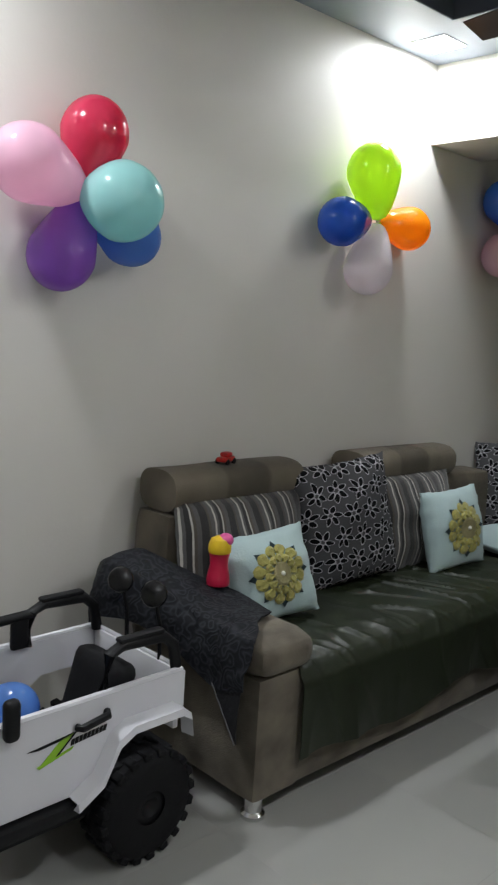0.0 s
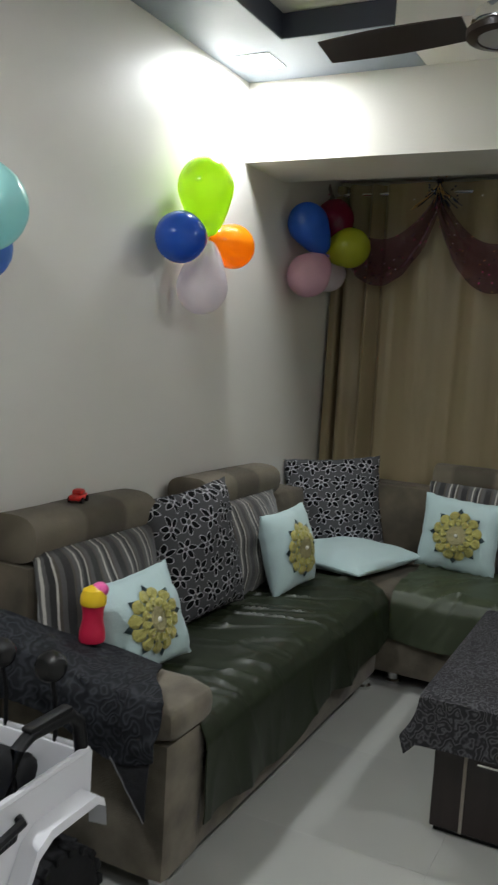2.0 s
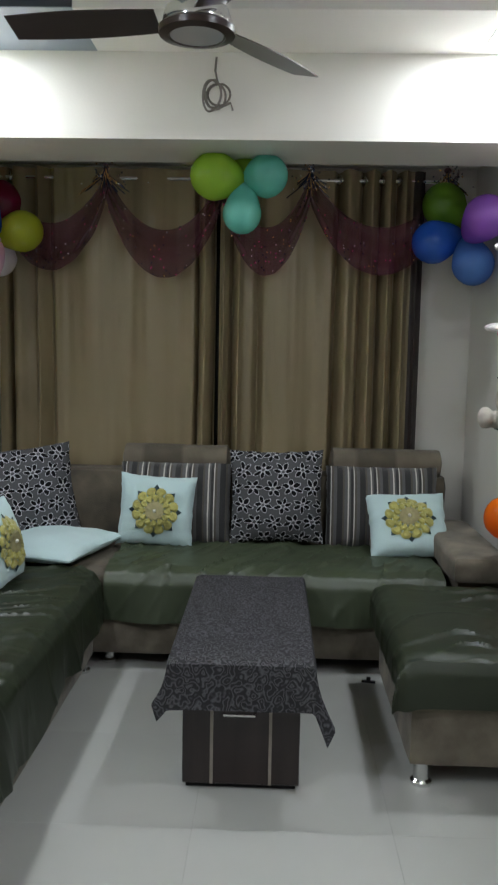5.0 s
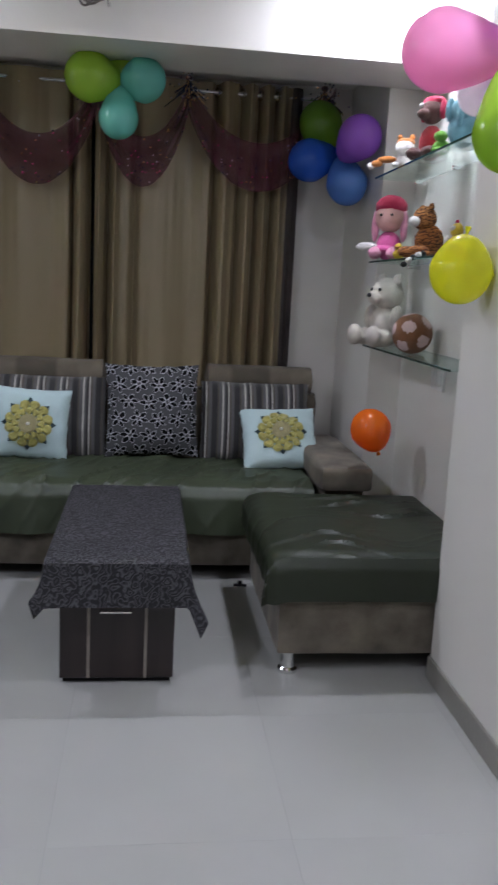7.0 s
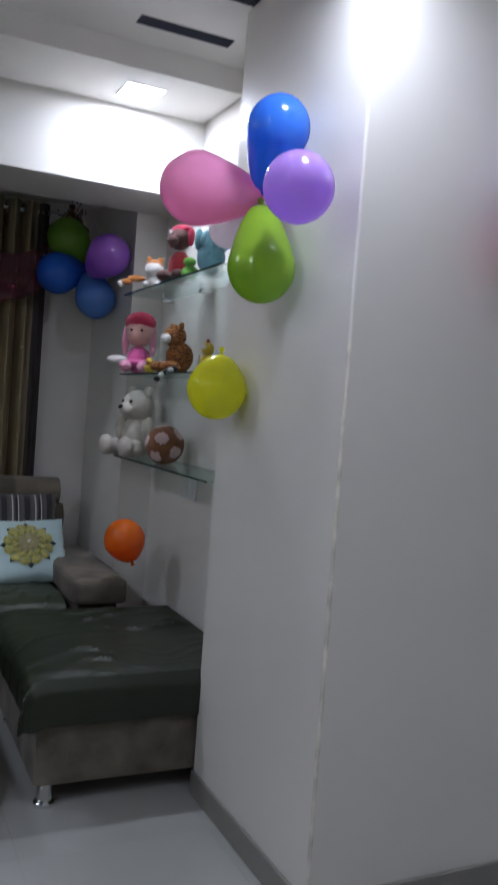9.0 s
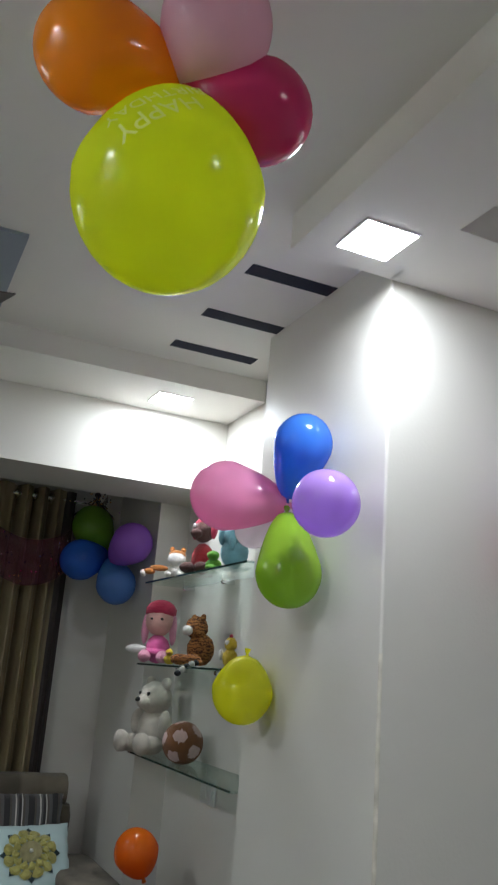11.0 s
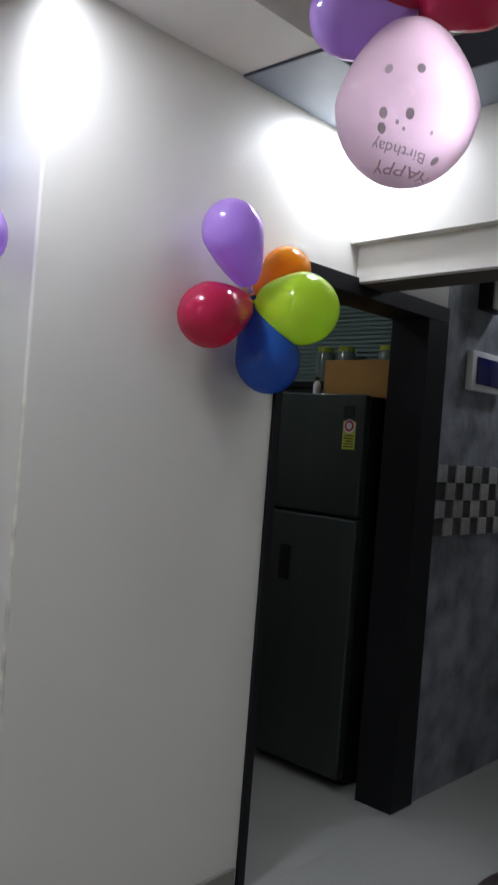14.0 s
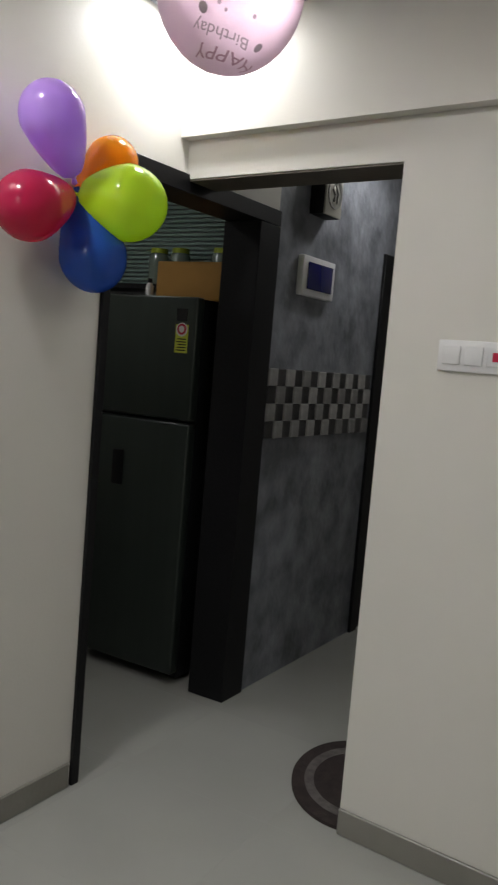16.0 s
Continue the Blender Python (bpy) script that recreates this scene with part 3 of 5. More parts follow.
# long sofa on the sofa wall
SX0, SX1, SY0 = 2.22, 3.97, 2.84
sofa = thing("sofa", pose(0, 0, 0), "long brown suede sofa with striped back cushions, against the wall", "sofa")
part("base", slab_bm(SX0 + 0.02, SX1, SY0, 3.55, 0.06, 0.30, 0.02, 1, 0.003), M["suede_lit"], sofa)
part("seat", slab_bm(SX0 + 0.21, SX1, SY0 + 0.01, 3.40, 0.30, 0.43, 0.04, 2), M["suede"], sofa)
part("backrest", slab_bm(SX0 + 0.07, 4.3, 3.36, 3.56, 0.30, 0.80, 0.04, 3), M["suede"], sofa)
for rx, rl in ((2.29, 0.66), (3.28, 0.70)):
    r = part("head_roll", roll_bm(rl, 0.070, 0.10, rx), M["banded"], sofa)
    r.matrix_local = pose(rx, 3.455, 0.862)
striped_cushion(sofa, 0.60, 0.42, 0.15, pose(2.62, 3.30, 0.42, -10, 0, 0), 1)
striped_cushion(sofa, 0.60, 0.42, 0.15, pose(3.60, 3.30, 0.42, -10, 0, 0), 2)


def arm(parent, x0, x1, y0, y1, h):
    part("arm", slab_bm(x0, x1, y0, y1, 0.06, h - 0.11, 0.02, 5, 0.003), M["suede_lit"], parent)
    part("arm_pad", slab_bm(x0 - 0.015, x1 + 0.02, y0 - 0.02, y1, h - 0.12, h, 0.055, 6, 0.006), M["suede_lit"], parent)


arm(sofa, SX0 + 0.01, SX0 + 0.21, SY0 - 0.006, 3.40, 0.55)
for lx, ly in ((2.273, 2.872), (3.93, 2.885), (2.28, 3.5), (3.9, 3.5)):
    leg(sofa, lx, ly)

# corner and window sofa
BX0 = 3.99
wsofa = thing("sofa", pose(0, 0, 0), "brown suede corner sofa with striped cushions under the window", "sofa")
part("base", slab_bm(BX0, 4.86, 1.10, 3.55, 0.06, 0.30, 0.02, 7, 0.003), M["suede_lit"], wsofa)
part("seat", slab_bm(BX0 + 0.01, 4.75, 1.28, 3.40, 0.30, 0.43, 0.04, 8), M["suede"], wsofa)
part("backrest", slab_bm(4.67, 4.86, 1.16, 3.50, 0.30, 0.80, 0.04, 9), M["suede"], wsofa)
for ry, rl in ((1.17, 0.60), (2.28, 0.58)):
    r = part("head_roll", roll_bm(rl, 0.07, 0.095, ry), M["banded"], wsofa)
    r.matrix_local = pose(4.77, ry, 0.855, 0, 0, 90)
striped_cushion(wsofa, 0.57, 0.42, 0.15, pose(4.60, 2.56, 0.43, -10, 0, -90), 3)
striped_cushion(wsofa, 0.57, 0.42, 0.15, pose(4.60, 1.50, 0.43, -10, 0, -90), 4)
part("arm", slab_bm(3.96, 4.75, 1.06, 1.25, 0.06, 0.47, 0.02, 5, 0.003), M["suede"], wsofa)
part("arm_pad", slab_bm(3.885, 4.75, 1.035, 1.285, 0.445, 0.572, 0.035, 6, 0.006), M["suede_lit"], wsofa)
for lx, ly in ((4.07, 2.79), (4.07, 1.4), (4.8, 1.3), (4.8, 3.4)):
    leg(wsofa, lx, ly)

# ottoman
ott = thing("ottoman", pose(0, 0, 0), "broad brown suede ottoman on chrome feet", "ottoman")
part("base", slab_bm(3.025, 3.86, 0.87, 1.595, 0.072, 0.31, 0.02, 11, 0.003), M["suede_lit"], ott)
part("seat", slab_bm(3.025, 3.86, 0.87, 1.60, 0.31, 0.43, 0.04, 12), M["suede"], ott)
for lx, ly in ((3.065, 1.545), (3.065, 0.95), (3.80, 1.53), (3.80, 0.95)):
    leg(ott, lx, ly, 0.078)


def drape_bm(path, x0, x1, nseg, seed, wrinkle=0.020, hem=0.02, thick=0.004, swap=False, rise=0.0):
    """Cloth laid along x from x0 to x1 over a cross-section path of (y, z) points; the last run hangs free and ripples."""
    pts = [Vector((a, b)) for a, b in path]
    lens = [0]
    for a, b in zip(pts, pts[1:]):
        lens.append(lens[-1] + (b - a).length)
    total = lens[-1]

    def at(s):
        for i in range(len(pts) - 1):
            if s <= lens[i + 1] or i == len(pts) - 2:
                k = (s - lens[i]) / (lens[i + 1] - lens[i])
                return pts[i].lerp(pts[i + 1], k)

    def fn(u, v):
        x = x0 + (x1 - x0) * u
        s = v * total * (1 - rise * u - rise * 0.5 * math.sin(u * 7 + seed) ** 2 * (rise > 0))
        if v > 0.85:
            s += hem * noise.noise((x * 3, seed, 0)) * (v - 0.85) / 0.15
        q = at(max(0, min(total, s)))
        free = max(0, (v - 0.7) / 0.3)
        bend = 0.5 * noise.noise((x * 1.7, s * 1.7, seed + 5))
        long1 = (1 - abs(noise.noise((x * 6.0 - s * 3.6 + bend, x * 0.9 + s * 1.3, seed)))) ** 20
        long2 = (1 - abs(noise.noise((x * 9.0 - s * 2.0 - bend, s * 2.2, seed + 9)))) ** 22
        patch = max(0.0, min(1.0, 0.5 + 1.6 * noise.noise((x * 2.3, s * 2.3, seed + 3))))
        w = wrinkle * (0.25 * noise.noise((x * 6, s * 4 + x * 2, seed)) + (0.25 + 0.45 * patch) * long1 + 0.45 * (1 - patch) * long2)
        fold = 0.014 * free * (math.sin(x * 15 + 3.0 * noise.noise((x * 2, seed, 3))) + 0.7 * (1 - abs(noise.noise((x * 5, s, seed + 2)))) ** 8)
        p = (x, q.x - fold - 0.4 * w * free, q.y + w * (1 - free))
        return (p[1], p[0], p[2]) if swap else p
    return grid(fn, nseg, 64, thick=thick)


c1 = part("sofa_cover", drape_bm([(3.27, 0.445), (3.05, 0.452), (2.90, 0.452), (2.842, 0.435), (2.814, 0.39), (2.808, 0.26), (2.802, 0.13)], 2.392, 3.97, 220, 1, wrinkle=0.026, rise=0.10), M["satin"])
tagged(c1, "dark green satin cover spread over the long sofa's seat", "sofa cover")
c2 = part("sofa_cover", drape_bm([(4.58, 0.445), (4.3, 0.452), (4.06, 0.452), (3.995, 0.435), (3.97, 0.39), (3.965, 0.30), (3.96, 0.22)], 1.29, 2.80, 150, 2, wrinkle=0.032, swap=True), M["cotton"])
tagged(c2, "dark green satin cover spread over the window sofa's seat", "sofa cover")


def ottoman_cover_bm():
    x0, x1, y0, y1 = 3.015, 3.85, 0.865, 1.615
    drop_f, drop_l = 0.16, 0.13

    def fn(u, v):
        # u runs from the far end over the top and down the front; v from the wall over the top and down the room side
        s, q = u * (x1 - x0 + drop_f), v * (y1 - y0 + drop_l)
        x, y, z = x1 - s, y0 + q, 0.447
        dx, dy = max(0, x0 - x), max(0, y - y1)
        x, y = max(x, x0 - 0.018 * min(1, dx * 20)), min(y, y1 + 0.018 * min(1, dy * 20))
        z -= (dx + dy) if not (dx and dy) else max(dx, dy) + 0.05 * min(dx, dy)
        if dx and dy:
            x, y = x - 0.25 * min(dx, dy), y + 0.25 * min(dx, dy)
        round_off = 0.012 * (math.exp(-((s - (x1 - x0)) / 0.03) ** 2) + math.exp(-((q - (y1 - y0)) / 0.03) ** 2))
        r1 = 1 - abs(noise.noise((x * 9.0 + y * 1.1 + 1.2 * noise.noise((x, y * 4.0, 1.0)), y * 2.4, 4.0)))
        patch = max(0.0, min(1.0, 0.3 + 2.0 * noise.noise((x * 3.0, y * 3.0, 7.0))))
        w = ((0.004 + 0.016 * patch) * r1 ** 18 + 0.003 * noise.noise((x * 7, y * 4, 2.0))) * min(1.0, v * 12)
        return (x - 0.5 * w * bool(dx), y + 0.5 * w * bool(dy), z - round_off + w * (not dx and not dy))
    return grid(fn, 130, 70, thick=0.004)


tagged(part("ottoman_cover", ottoman_cover_bm(), M["satin"]), "dark green satin cover spread over the ottoman", "sofa cover")

# ---- cushions ----
def flower_cushion(m, s, seed):
    ob = part("cushion", pillow_bm(s, s, 0.15, seed), M["flower"])
    ob.matrix_world = m
    return tagged(ob, "square grey cushion printed with black and silver petals", "cushion", "printed cushions")


flower_cushion(pose(3.13, 3.25, 0.45, -12, -5, -8), 0.49, 11)
flower_cushion(pose(4.52, 3.27, 0.415, -14, -5, -62), 0.515, 12)
flower_cushion(pose(4.57, 2.035, 0.45, -8, -1, -90), 0.48, 13)

YG = mat("crochet_yellow_green", (0.34, 0.315, 0.085), 0.9, var=0.2, vscale=30, bump=0.5, bscale=140, sheen=0.3)
TEAL = mat("dark_teal_felt", (0.045, 0.075, 0.085), 0.9, var=0.15, vscale=20, bump=0.3, bscale=120)
TAN = mat("crochet_tan", (0.25, 0.225, 0.11), 0.9, var=0.2, vscale=40, bump=0.5, bscale=160)
PEARL = mat("pearl_bead", (0.7, 0.68, 0.6), 0.3, bump=0.0)


def mandala_pillow(m, s, seed):
    """A pale cotton pillow with an appliqued flower: dark points, ten crochet petals, a woven heart and a bead."""
    p = thing("throw_pillow", m, "small pale mint pillow with a yellow-green crochet flower", "pillow", "flower pillows")
    part("cover", pillow_bm(s, s * 0.94, 0.13, seed), M["mint"], p)
    cz = s * 0.47
    R = s * 0.275

    def on(r, a, lift):
        x, z = r * math.cos(a), r * math.sin(a)
        u, v = 2 * x / s, 2 * z / (s * 0.94)
        fat = (max(0, 1 - abs(u) ** 2.6) * max(0, 1 - abs(v) ** 2.6)) ** 0.55
        q = noise.noise((u * 1.8 + seed * 7, v * 1.8, seed)) * 0.16 * fat * 0.13
        return Vector((x, -(fat * 0.13 / 2 + 0.004) + q - lift, z + cz))
    for i in range(8):
        a = math.tau * i / 8
        bm = bmesh.new()
        vs = [bm.verts.new(on(r, a + d, 0.004)) for r, d in ((R * 0.75, 0), (R * 1.0, -0.20), (R * 1.25, 0), (R * 1.0, 0.20))]
        bm.faces.new(vs)
        bmesh.ops.solidify(bm, geom=list(bm.faces), thickness=0.003)
        part("point", bm, TEAL, p)
    for mid, half, wide, lift, count in ((0.84, 0.27, 0.29, 0.006, 12), (0.56, 0.20, 0.30, 0.013, 12)):   # two rows of scalloped petals
        for i in range(count):
            a = math.tau * (i + (0.5 if mid > 0.7 else 0.0)) / count
            bm = bmesh.new()
            c, inner, rim = bm.verts.new(on(R * mid, a, lift + 0.004)), [], []
            for k in range(12):
                b = math.tau * k / 12
                rr, tt = R * mid + R * half * math.cos(b), a + wide * math.sin(b) * (0.7 if math.cos(b) < 0 else 1)
                rim.append(bm.verts.new(on(rr, tt, lift - 0.002 + 0.003 * (k % 2))))
                inner.append(bm.verts.new(on(R * mid + R * half * 0.6 * math.cos(b), a + 0.6 * (tt - a), lift + 0.007)))
            for k in range(12):
                j = (k + 1) % 12
                bm.faces.new((c, inner[k], inner[j]))
                bm.faces.new((inner[k], rim[k], rim[j], inner[j]))
            part("petal", bm, YG, p)
    bm = bmesh.new()
    rings = [[bm.verts.new(on(r, math.tau * k / 20, l + 0.002 * (k % 2))) for k in range(20)] for r, l in
             ((R * 0.46, 0.016), (R * 0.36, 0.020), (R * 0.25, 0.017), (R * 0.14, 0.020), (R * 0.04, 0.018))]
    for a, b in zip(rings, rings[1:]):
        for k in range(20):
            bm.faces.new((a[k], a[(k + 1) % 20], b[(k + 1) % 20], b[k]))
    part("heart", bm, TAN, p)
    part("bead", ball(0.009, at=on(0, 0, 0.020), seg=10), PEARL, p)
    return p


mandala_pillow(pose(2.595, 3.12, 0.455, -20, -7, -12), 0.325, 21)
mandala_pillow(pose(3.70, 3.14, 0.45, -14, -2, -4), 0.365, 22)
mandala_pillow(pose(4.47, 2.65, 0.44, -10, 3, -90), 0.385, 23)
mandala_pillow(pose(4.33, 1.385, 0.452, -44, -2, -90), 0.395, 24)
fl = part("throw_pillow", pillow_bm(0.58, 0.50, 0.10, 25), M["mint"])
fl.matrix_world = pose(4.27, 3.12, 0.492, -90, 0, -14) @ pose(0, 0, -0.26)
tagged(fl, "plain pale mint pillow lying flat in the sofa corner", "pillow")

# ---- coffee table with its runner ----
TX0, TX1, TY0, TY1, TZ = 2.955, 3.86, 1.955, 2.335, 0.45
tab = thing("coffee_table", pose(0, 0, 0), "low dark wood coffee table with pale inlays", "table")
part("body", box(TX0 + 0.02, TX1, TY0, TY1, 0.02, TZ - 0.03, 0.003, 1), M["wenge"], tab)
part("top", box(TX0 - 0.04, TX1 + 0.03, TY0 - 0.03, TY1 + 0.03, TZ - 0.03, TZ, 0.004), M["wenge"], tab)
part("plinth", box(TX0 + 0.04, TX1 - 0.02, TY0 + 0.01, TY1 - 0.01, 0, 0.02), M["black"], tab)
for iy in (TY0 + 0.09, TY1 - 0.10):
    part("inlay", box(TX0 + 0.016, TX0 + 0.021, iy, iy + 0.010, 0.022, TZ - 0.032), M["palewood"], tab)
bmh = tube([(TX0 + 0.018, 2.10, 0.266), (TX0 - 0.008, 2.10, 0.266), (TX0 - 0.008, 2.20, 0.266), (TX0 + 0.018, 2.20, 0.266)], 0.005)
part("handle", bmh, M["chrome"], tab, "slim chrome pull handle")


def runner_bm():
    """A cloth laid over the table; its near end hangs down, the two corners flared out and lower."""
    y_mid, x_far, top_half = 2.145, 3.90, 0.225
    x_near = TX0 - 0.045

    def fn(u, v):
        s = u * 1.14
        lo, hi = -0.365, 0.325
        q = lo + (hi - lo) * v
        x, y, z = x_far - s, y_mid + q, TZ + 0.004
        dx, dy = max(0, x_near - x), max(0, abs(q) - top_half)
        sg = math.copysign(1, q)
        if dx:
            x = x_near - 0.010 - 0.05 * dx
        if dy:
            y = y_mid + sg * (top_half + 0.006)
        if dx and dy:
            k = min(1.0, dx / 0.10)
            y += sg * (0.78 - 0.50 * min(1.0, dx / 0.15)) * dy * k                       # the corners stand out as wings
            x -= 0.30 * dy * k
            z -= dx + dy * (1 - (0.72 if sg > 0 else 0.38) * k)
        else:
            z -= dx + dy
        w = 0.004 * noise.noise((s * 6, q * 7, 3)) + (0.016 * noise.noise((q * 7, s * 3, 8)) * min(1, dx * 8) if dx else 0)
        return (x - abs(w) * bool(dx), y, z + (0.5 * w if not (dx or dy) else 0) + 0.003)
    return grid(fn, 72, 44, thick=0.003)


tagged(part("table_runner", runner_bm(), M["runner"]), "dark grey jacquard cloth over the coffee table", "tablecloth")

# ---- curtains ----
def curtain_bm(y0, y1, z0, z1, pleats, seed, lean=0.0):
    """A hanging cloth with pleats of its own: rows of place along y, half width and depth towards the room."""
    def fn(u, v):
        y = y0 + (y1 - y0) * u
        q = y + 0.012 * noise.noise((v * 1.3, seed, u * 2))
        deep = 1.7 * sum(d * (0.75 + 0.35 * v) * math.exp(-((q - c) / w) ** 2) for c, w, d in pleats)
        soft = 0.010 * noise.noise((q * 9, v * 0.8, seed)) + 0.004 * noise.noise((q * 30, v * 2, seed))
        return (4.925 - deep - soft, y + lean * v * (1 - u), z1 + (z0 - z1) * v)
    return grid(fn, 240, 16)


LEFT = [(3.50, 0.013, -0.045), (3.455, 0.03, 0.02), (3.335, 0.016, 0.035), (3.285, 0.018, -0.030), (3.05, 0.12, 0.018), (2.86, 0.05, -0.012), (2.74, 0.07, 0.016),
        (2.60, 0.05, -0.016), (2.492, 0.010, -0.050), (2.45, 0.022, 0.032), (2.405, 0.010, -0.040)]
RIGHT = [(2.345, 0.012, 0.028), (2.302, 0.012, -0.045), (2.262, 0.015, 0.030), (2.160, 0.020, -0.034), (2.02, 0.08, 0.020), (1.87, 0.05, -0.014), (1.742, 0.016, -0.055),
         (1.69, 0.03, 0.036), (1.612, 0.012, -0.036), (1.565, 0.02, 0.032), (1.515, 0.010, -0.050), (1.475, 0.018, 0.036), (1.427, 0.010, -0.045), (1.39, 0.018, 0.030)]
for y0, y1, pl, sd in ((2.39, 3.565, LEFT, 1), (1.345, 2.368, RIGHT, 2)):
    c = thing("curtain", pose(0, 0, 0), "khaki brown eyelet curtain, drawn closed", "curtain", "window curtains")
    part("cloth", curtain_bm(y0, y1, 0.62, 2.38, pl, sd), M["curtain"], c)
    for yy in [p[0] for p in pl if p[2] < -0.03]:
        part("eyelet", lathe([(0.020, -0.003), (0.028, -0.003), (0.028, 0.003), (0.020, 0.003)], 16, m=pose(4.925, yy, 2.33, 90, 0, 25)), M["chrome"], c)
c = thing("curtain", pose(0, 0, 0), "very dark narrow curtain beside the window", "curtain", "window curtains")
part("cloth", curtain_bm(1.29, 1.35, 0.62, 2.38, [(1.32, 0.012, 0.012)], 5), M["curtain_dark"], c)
rod = thing("curtain_rod", pose(0, 0, 0), "slim steel curtain rod under the bay ceiling", "curtain rod")
part("rod", tube([(4.935, 1.20, 2.33), (4.935, 3.58, 2.33)], 0.011, 12), M["chrome"], rod)
part("finial", ball(0.02, at=(4.935, 1.19, 2.33), seg=12), M["chrome"], rod)

SEQ = [mat("sequin_" + n, col, 0.15, metal=0.8, bump=0.0) for n, col in (("gold", (0.8, 0.5, 0.2)), ("pink", (0.9, 0.15, 0.4)), ("silver", (0.7, 0.7, 0.75)), ("blue", (0.03, 0.05, 0.11)))]


def swag(y0, y1, drop, seed):
    """One loop of a sheer scarf: gathered high at both ends, hanging in a bow between."""
    s = thing("window_swag", pose(0, 0, 0), "sheer maroon net scarf with sequins, looped over the curtain rod", "swag", "window swags")

    def fn(u, v):
        y = y0 + (y1 - y0) * u
        bow = 1 - (2 * u - 1) ** 2
        top = 2.375 - (drop - 0.23) * bow ** 0.85
        z = top - v * (0.13 + 0.115 * bow ** 0.6)
        x = 4.825 - 0.02 * math.sin(v * 9 + 2 * noise.noise((u * 3, v, seed))) - 0.012 * math.sin(u * 40 + seed) * v
        return (x, y, z)
    part("net", grid(fn, 34, 16), M["net"], s)
    rng = random.Random(seed)
    for i in range(64):
        u, v = rng.random(), rng.random() ** 0.7
        q = Vector(fn(u, v)) + Vector((-0.012, 0, 0))
        part("sequin", lathe([(0, 0), (0.005, 0), (0.0035, 0.0015), (0, 0.0015)], 6, m=pose(*q, 0, -90, 0) @ pose(0, 0, 0, rng.uniform(-30, 30), rng.uniform(-30, 30))), SEQ[(3, 1, 2, 3, 0, 1)[i % 6]], s)
    return s


def tassel(y, seed):
    t = thing("tassel", pose(4.80, y, 2.36), "glittering gold and dark tassel gathering the window scarf", "tassel", "window tassels")
    rng = random.Random(seed)
    for i in range(34):
        a, l = rng.uniform(-1.0, 1.0), rng.uniform(0.05, 0.15)
        part("strand", tube([(0, 0, 0), (-0.012, 0.25 * l * a, -l * 0.5), (-0.014, l * a, -l)], 0.0028, 5), SEQ[(3, 3, 0)[i % 3]], t)
    for i in range(40):
        u, v = rng.gauss(0, 0.06), rng.random()
        part("sequin", lathe([(0, 0), (0.0055, 0), (0.004, 0.0015), (0, 0.0015)], 6, m=pose(-0.028, u * (0.5 + v), 0.02 - 0.13 * v, rng.uniform(-40, 40), -90 + rng.uniform(-40, 40), 0)), SEQ[(0, 3, 2, 3)[i % 4]], t)
    part("knot", ball(0.016, (0.8, 1.2, 1), (0, 0, 0), 10), M["net"], t)


for i, ty in enumerate((2.96, 2.35, 1.90, 1.20)):
    tassel(ty, 60 + i)
SWAGS = [(2.95, 3.57, 0.53), (2.34, 2.97, 0.56), (1.89, 2.36, 0.54), (1.14, 1.91, 0.53)]
for i, (a, b, d) in enumerate(SWAGS):
    swag(a, b, d, 31 + i)

# ---- balloons ----
PROFILE = [(math.cos(a), 1.10 * math.sin(a)) for a in (math.pi / 2 * k / 9 for k in range(9, 0, -1))]
PROFILE[0] = (0.0, 1.10)
for k in range(12):
    q = k / 11
    PROFILE.append((math.sqrt(max(0.0, 1 - q * q)) * (1 - 0.30 * q) + 0.065 * q, -1.27 * q))


def balloon(colour, centre, neck, r, label, group, rnd=False):
    """A blown-up balloon whose knot lies towards the neck."""
    c, n = Vector(centre), Vector(neck)
    axis = (c - n)
    length = max(axis.length, r * 1.02)
    low = min(2.05, max(0.95, length / r)) / 1.27
    q = axis.to_track_quat("Z", "Y").to_matrix().to_4x4()
    b = thing("balloon", Matrix.Translation(c) @ q, label, "balloon", group)
    slim = max(0.0, min(0.08, (low - 1.05) * 0.20))      # a long one tapers straight to its neck
    prof = [(pr * r * (1 if pz > 0 else 1 + slim * pz / 1.27 * (1 + pz / 1.27) * 1.6), pz * r * (1 if pz > 0 else low)) for pr, pz in PROFILE]
    part("skin", lathe(prof, 32), BM[colour], b)
    zk = -1.27 * r * low
    part("knot", lathe([(0.065 * r, zk + 0.01), (0.05 * r, zk - 0.006), (0.085 * r, zk - 0.012), (0.10 * r, zk - 0.022), (0.03 * r, zk - 0.018)], 12), BM[colour], b)
    return b


WORDS = {"red": "red", "rose": "pale pink", "aqua": "pale aqua", "violet": "purple", "sky": "light blue", "lime": "lime green", "cobalt": "deep blue",
         "orange": "orange", "white": "whitish", "maroon": "maroon", "olive": "olive yellow", "leaf": "leaf green", "leafd": "dark green", "aqua2": "turquoise",
         "blue": "bright blue", "hotpink": "hot pink", "lilac": "lilac", "yellow": "yellow", "orangeS": "orange", "crimson": "crimson", "magenta": "magenta"}
PLACE = {"C1": "taped to the wall by the toy car", "C2": "taped to the wall over the sofa", "C3": "in the dim corner of the window bay",
         "C4": "tied over the middle of the curtains", "C5": "at the curtain's end in the bay", "C6": "taped to the pillar", "S": "stuck alone by the shelves",
         "C7": "taped to the wall by the kitchen doorway", "C8": "hanging under the ceiling", "C9": "hanging under the ceiling by the passage"}
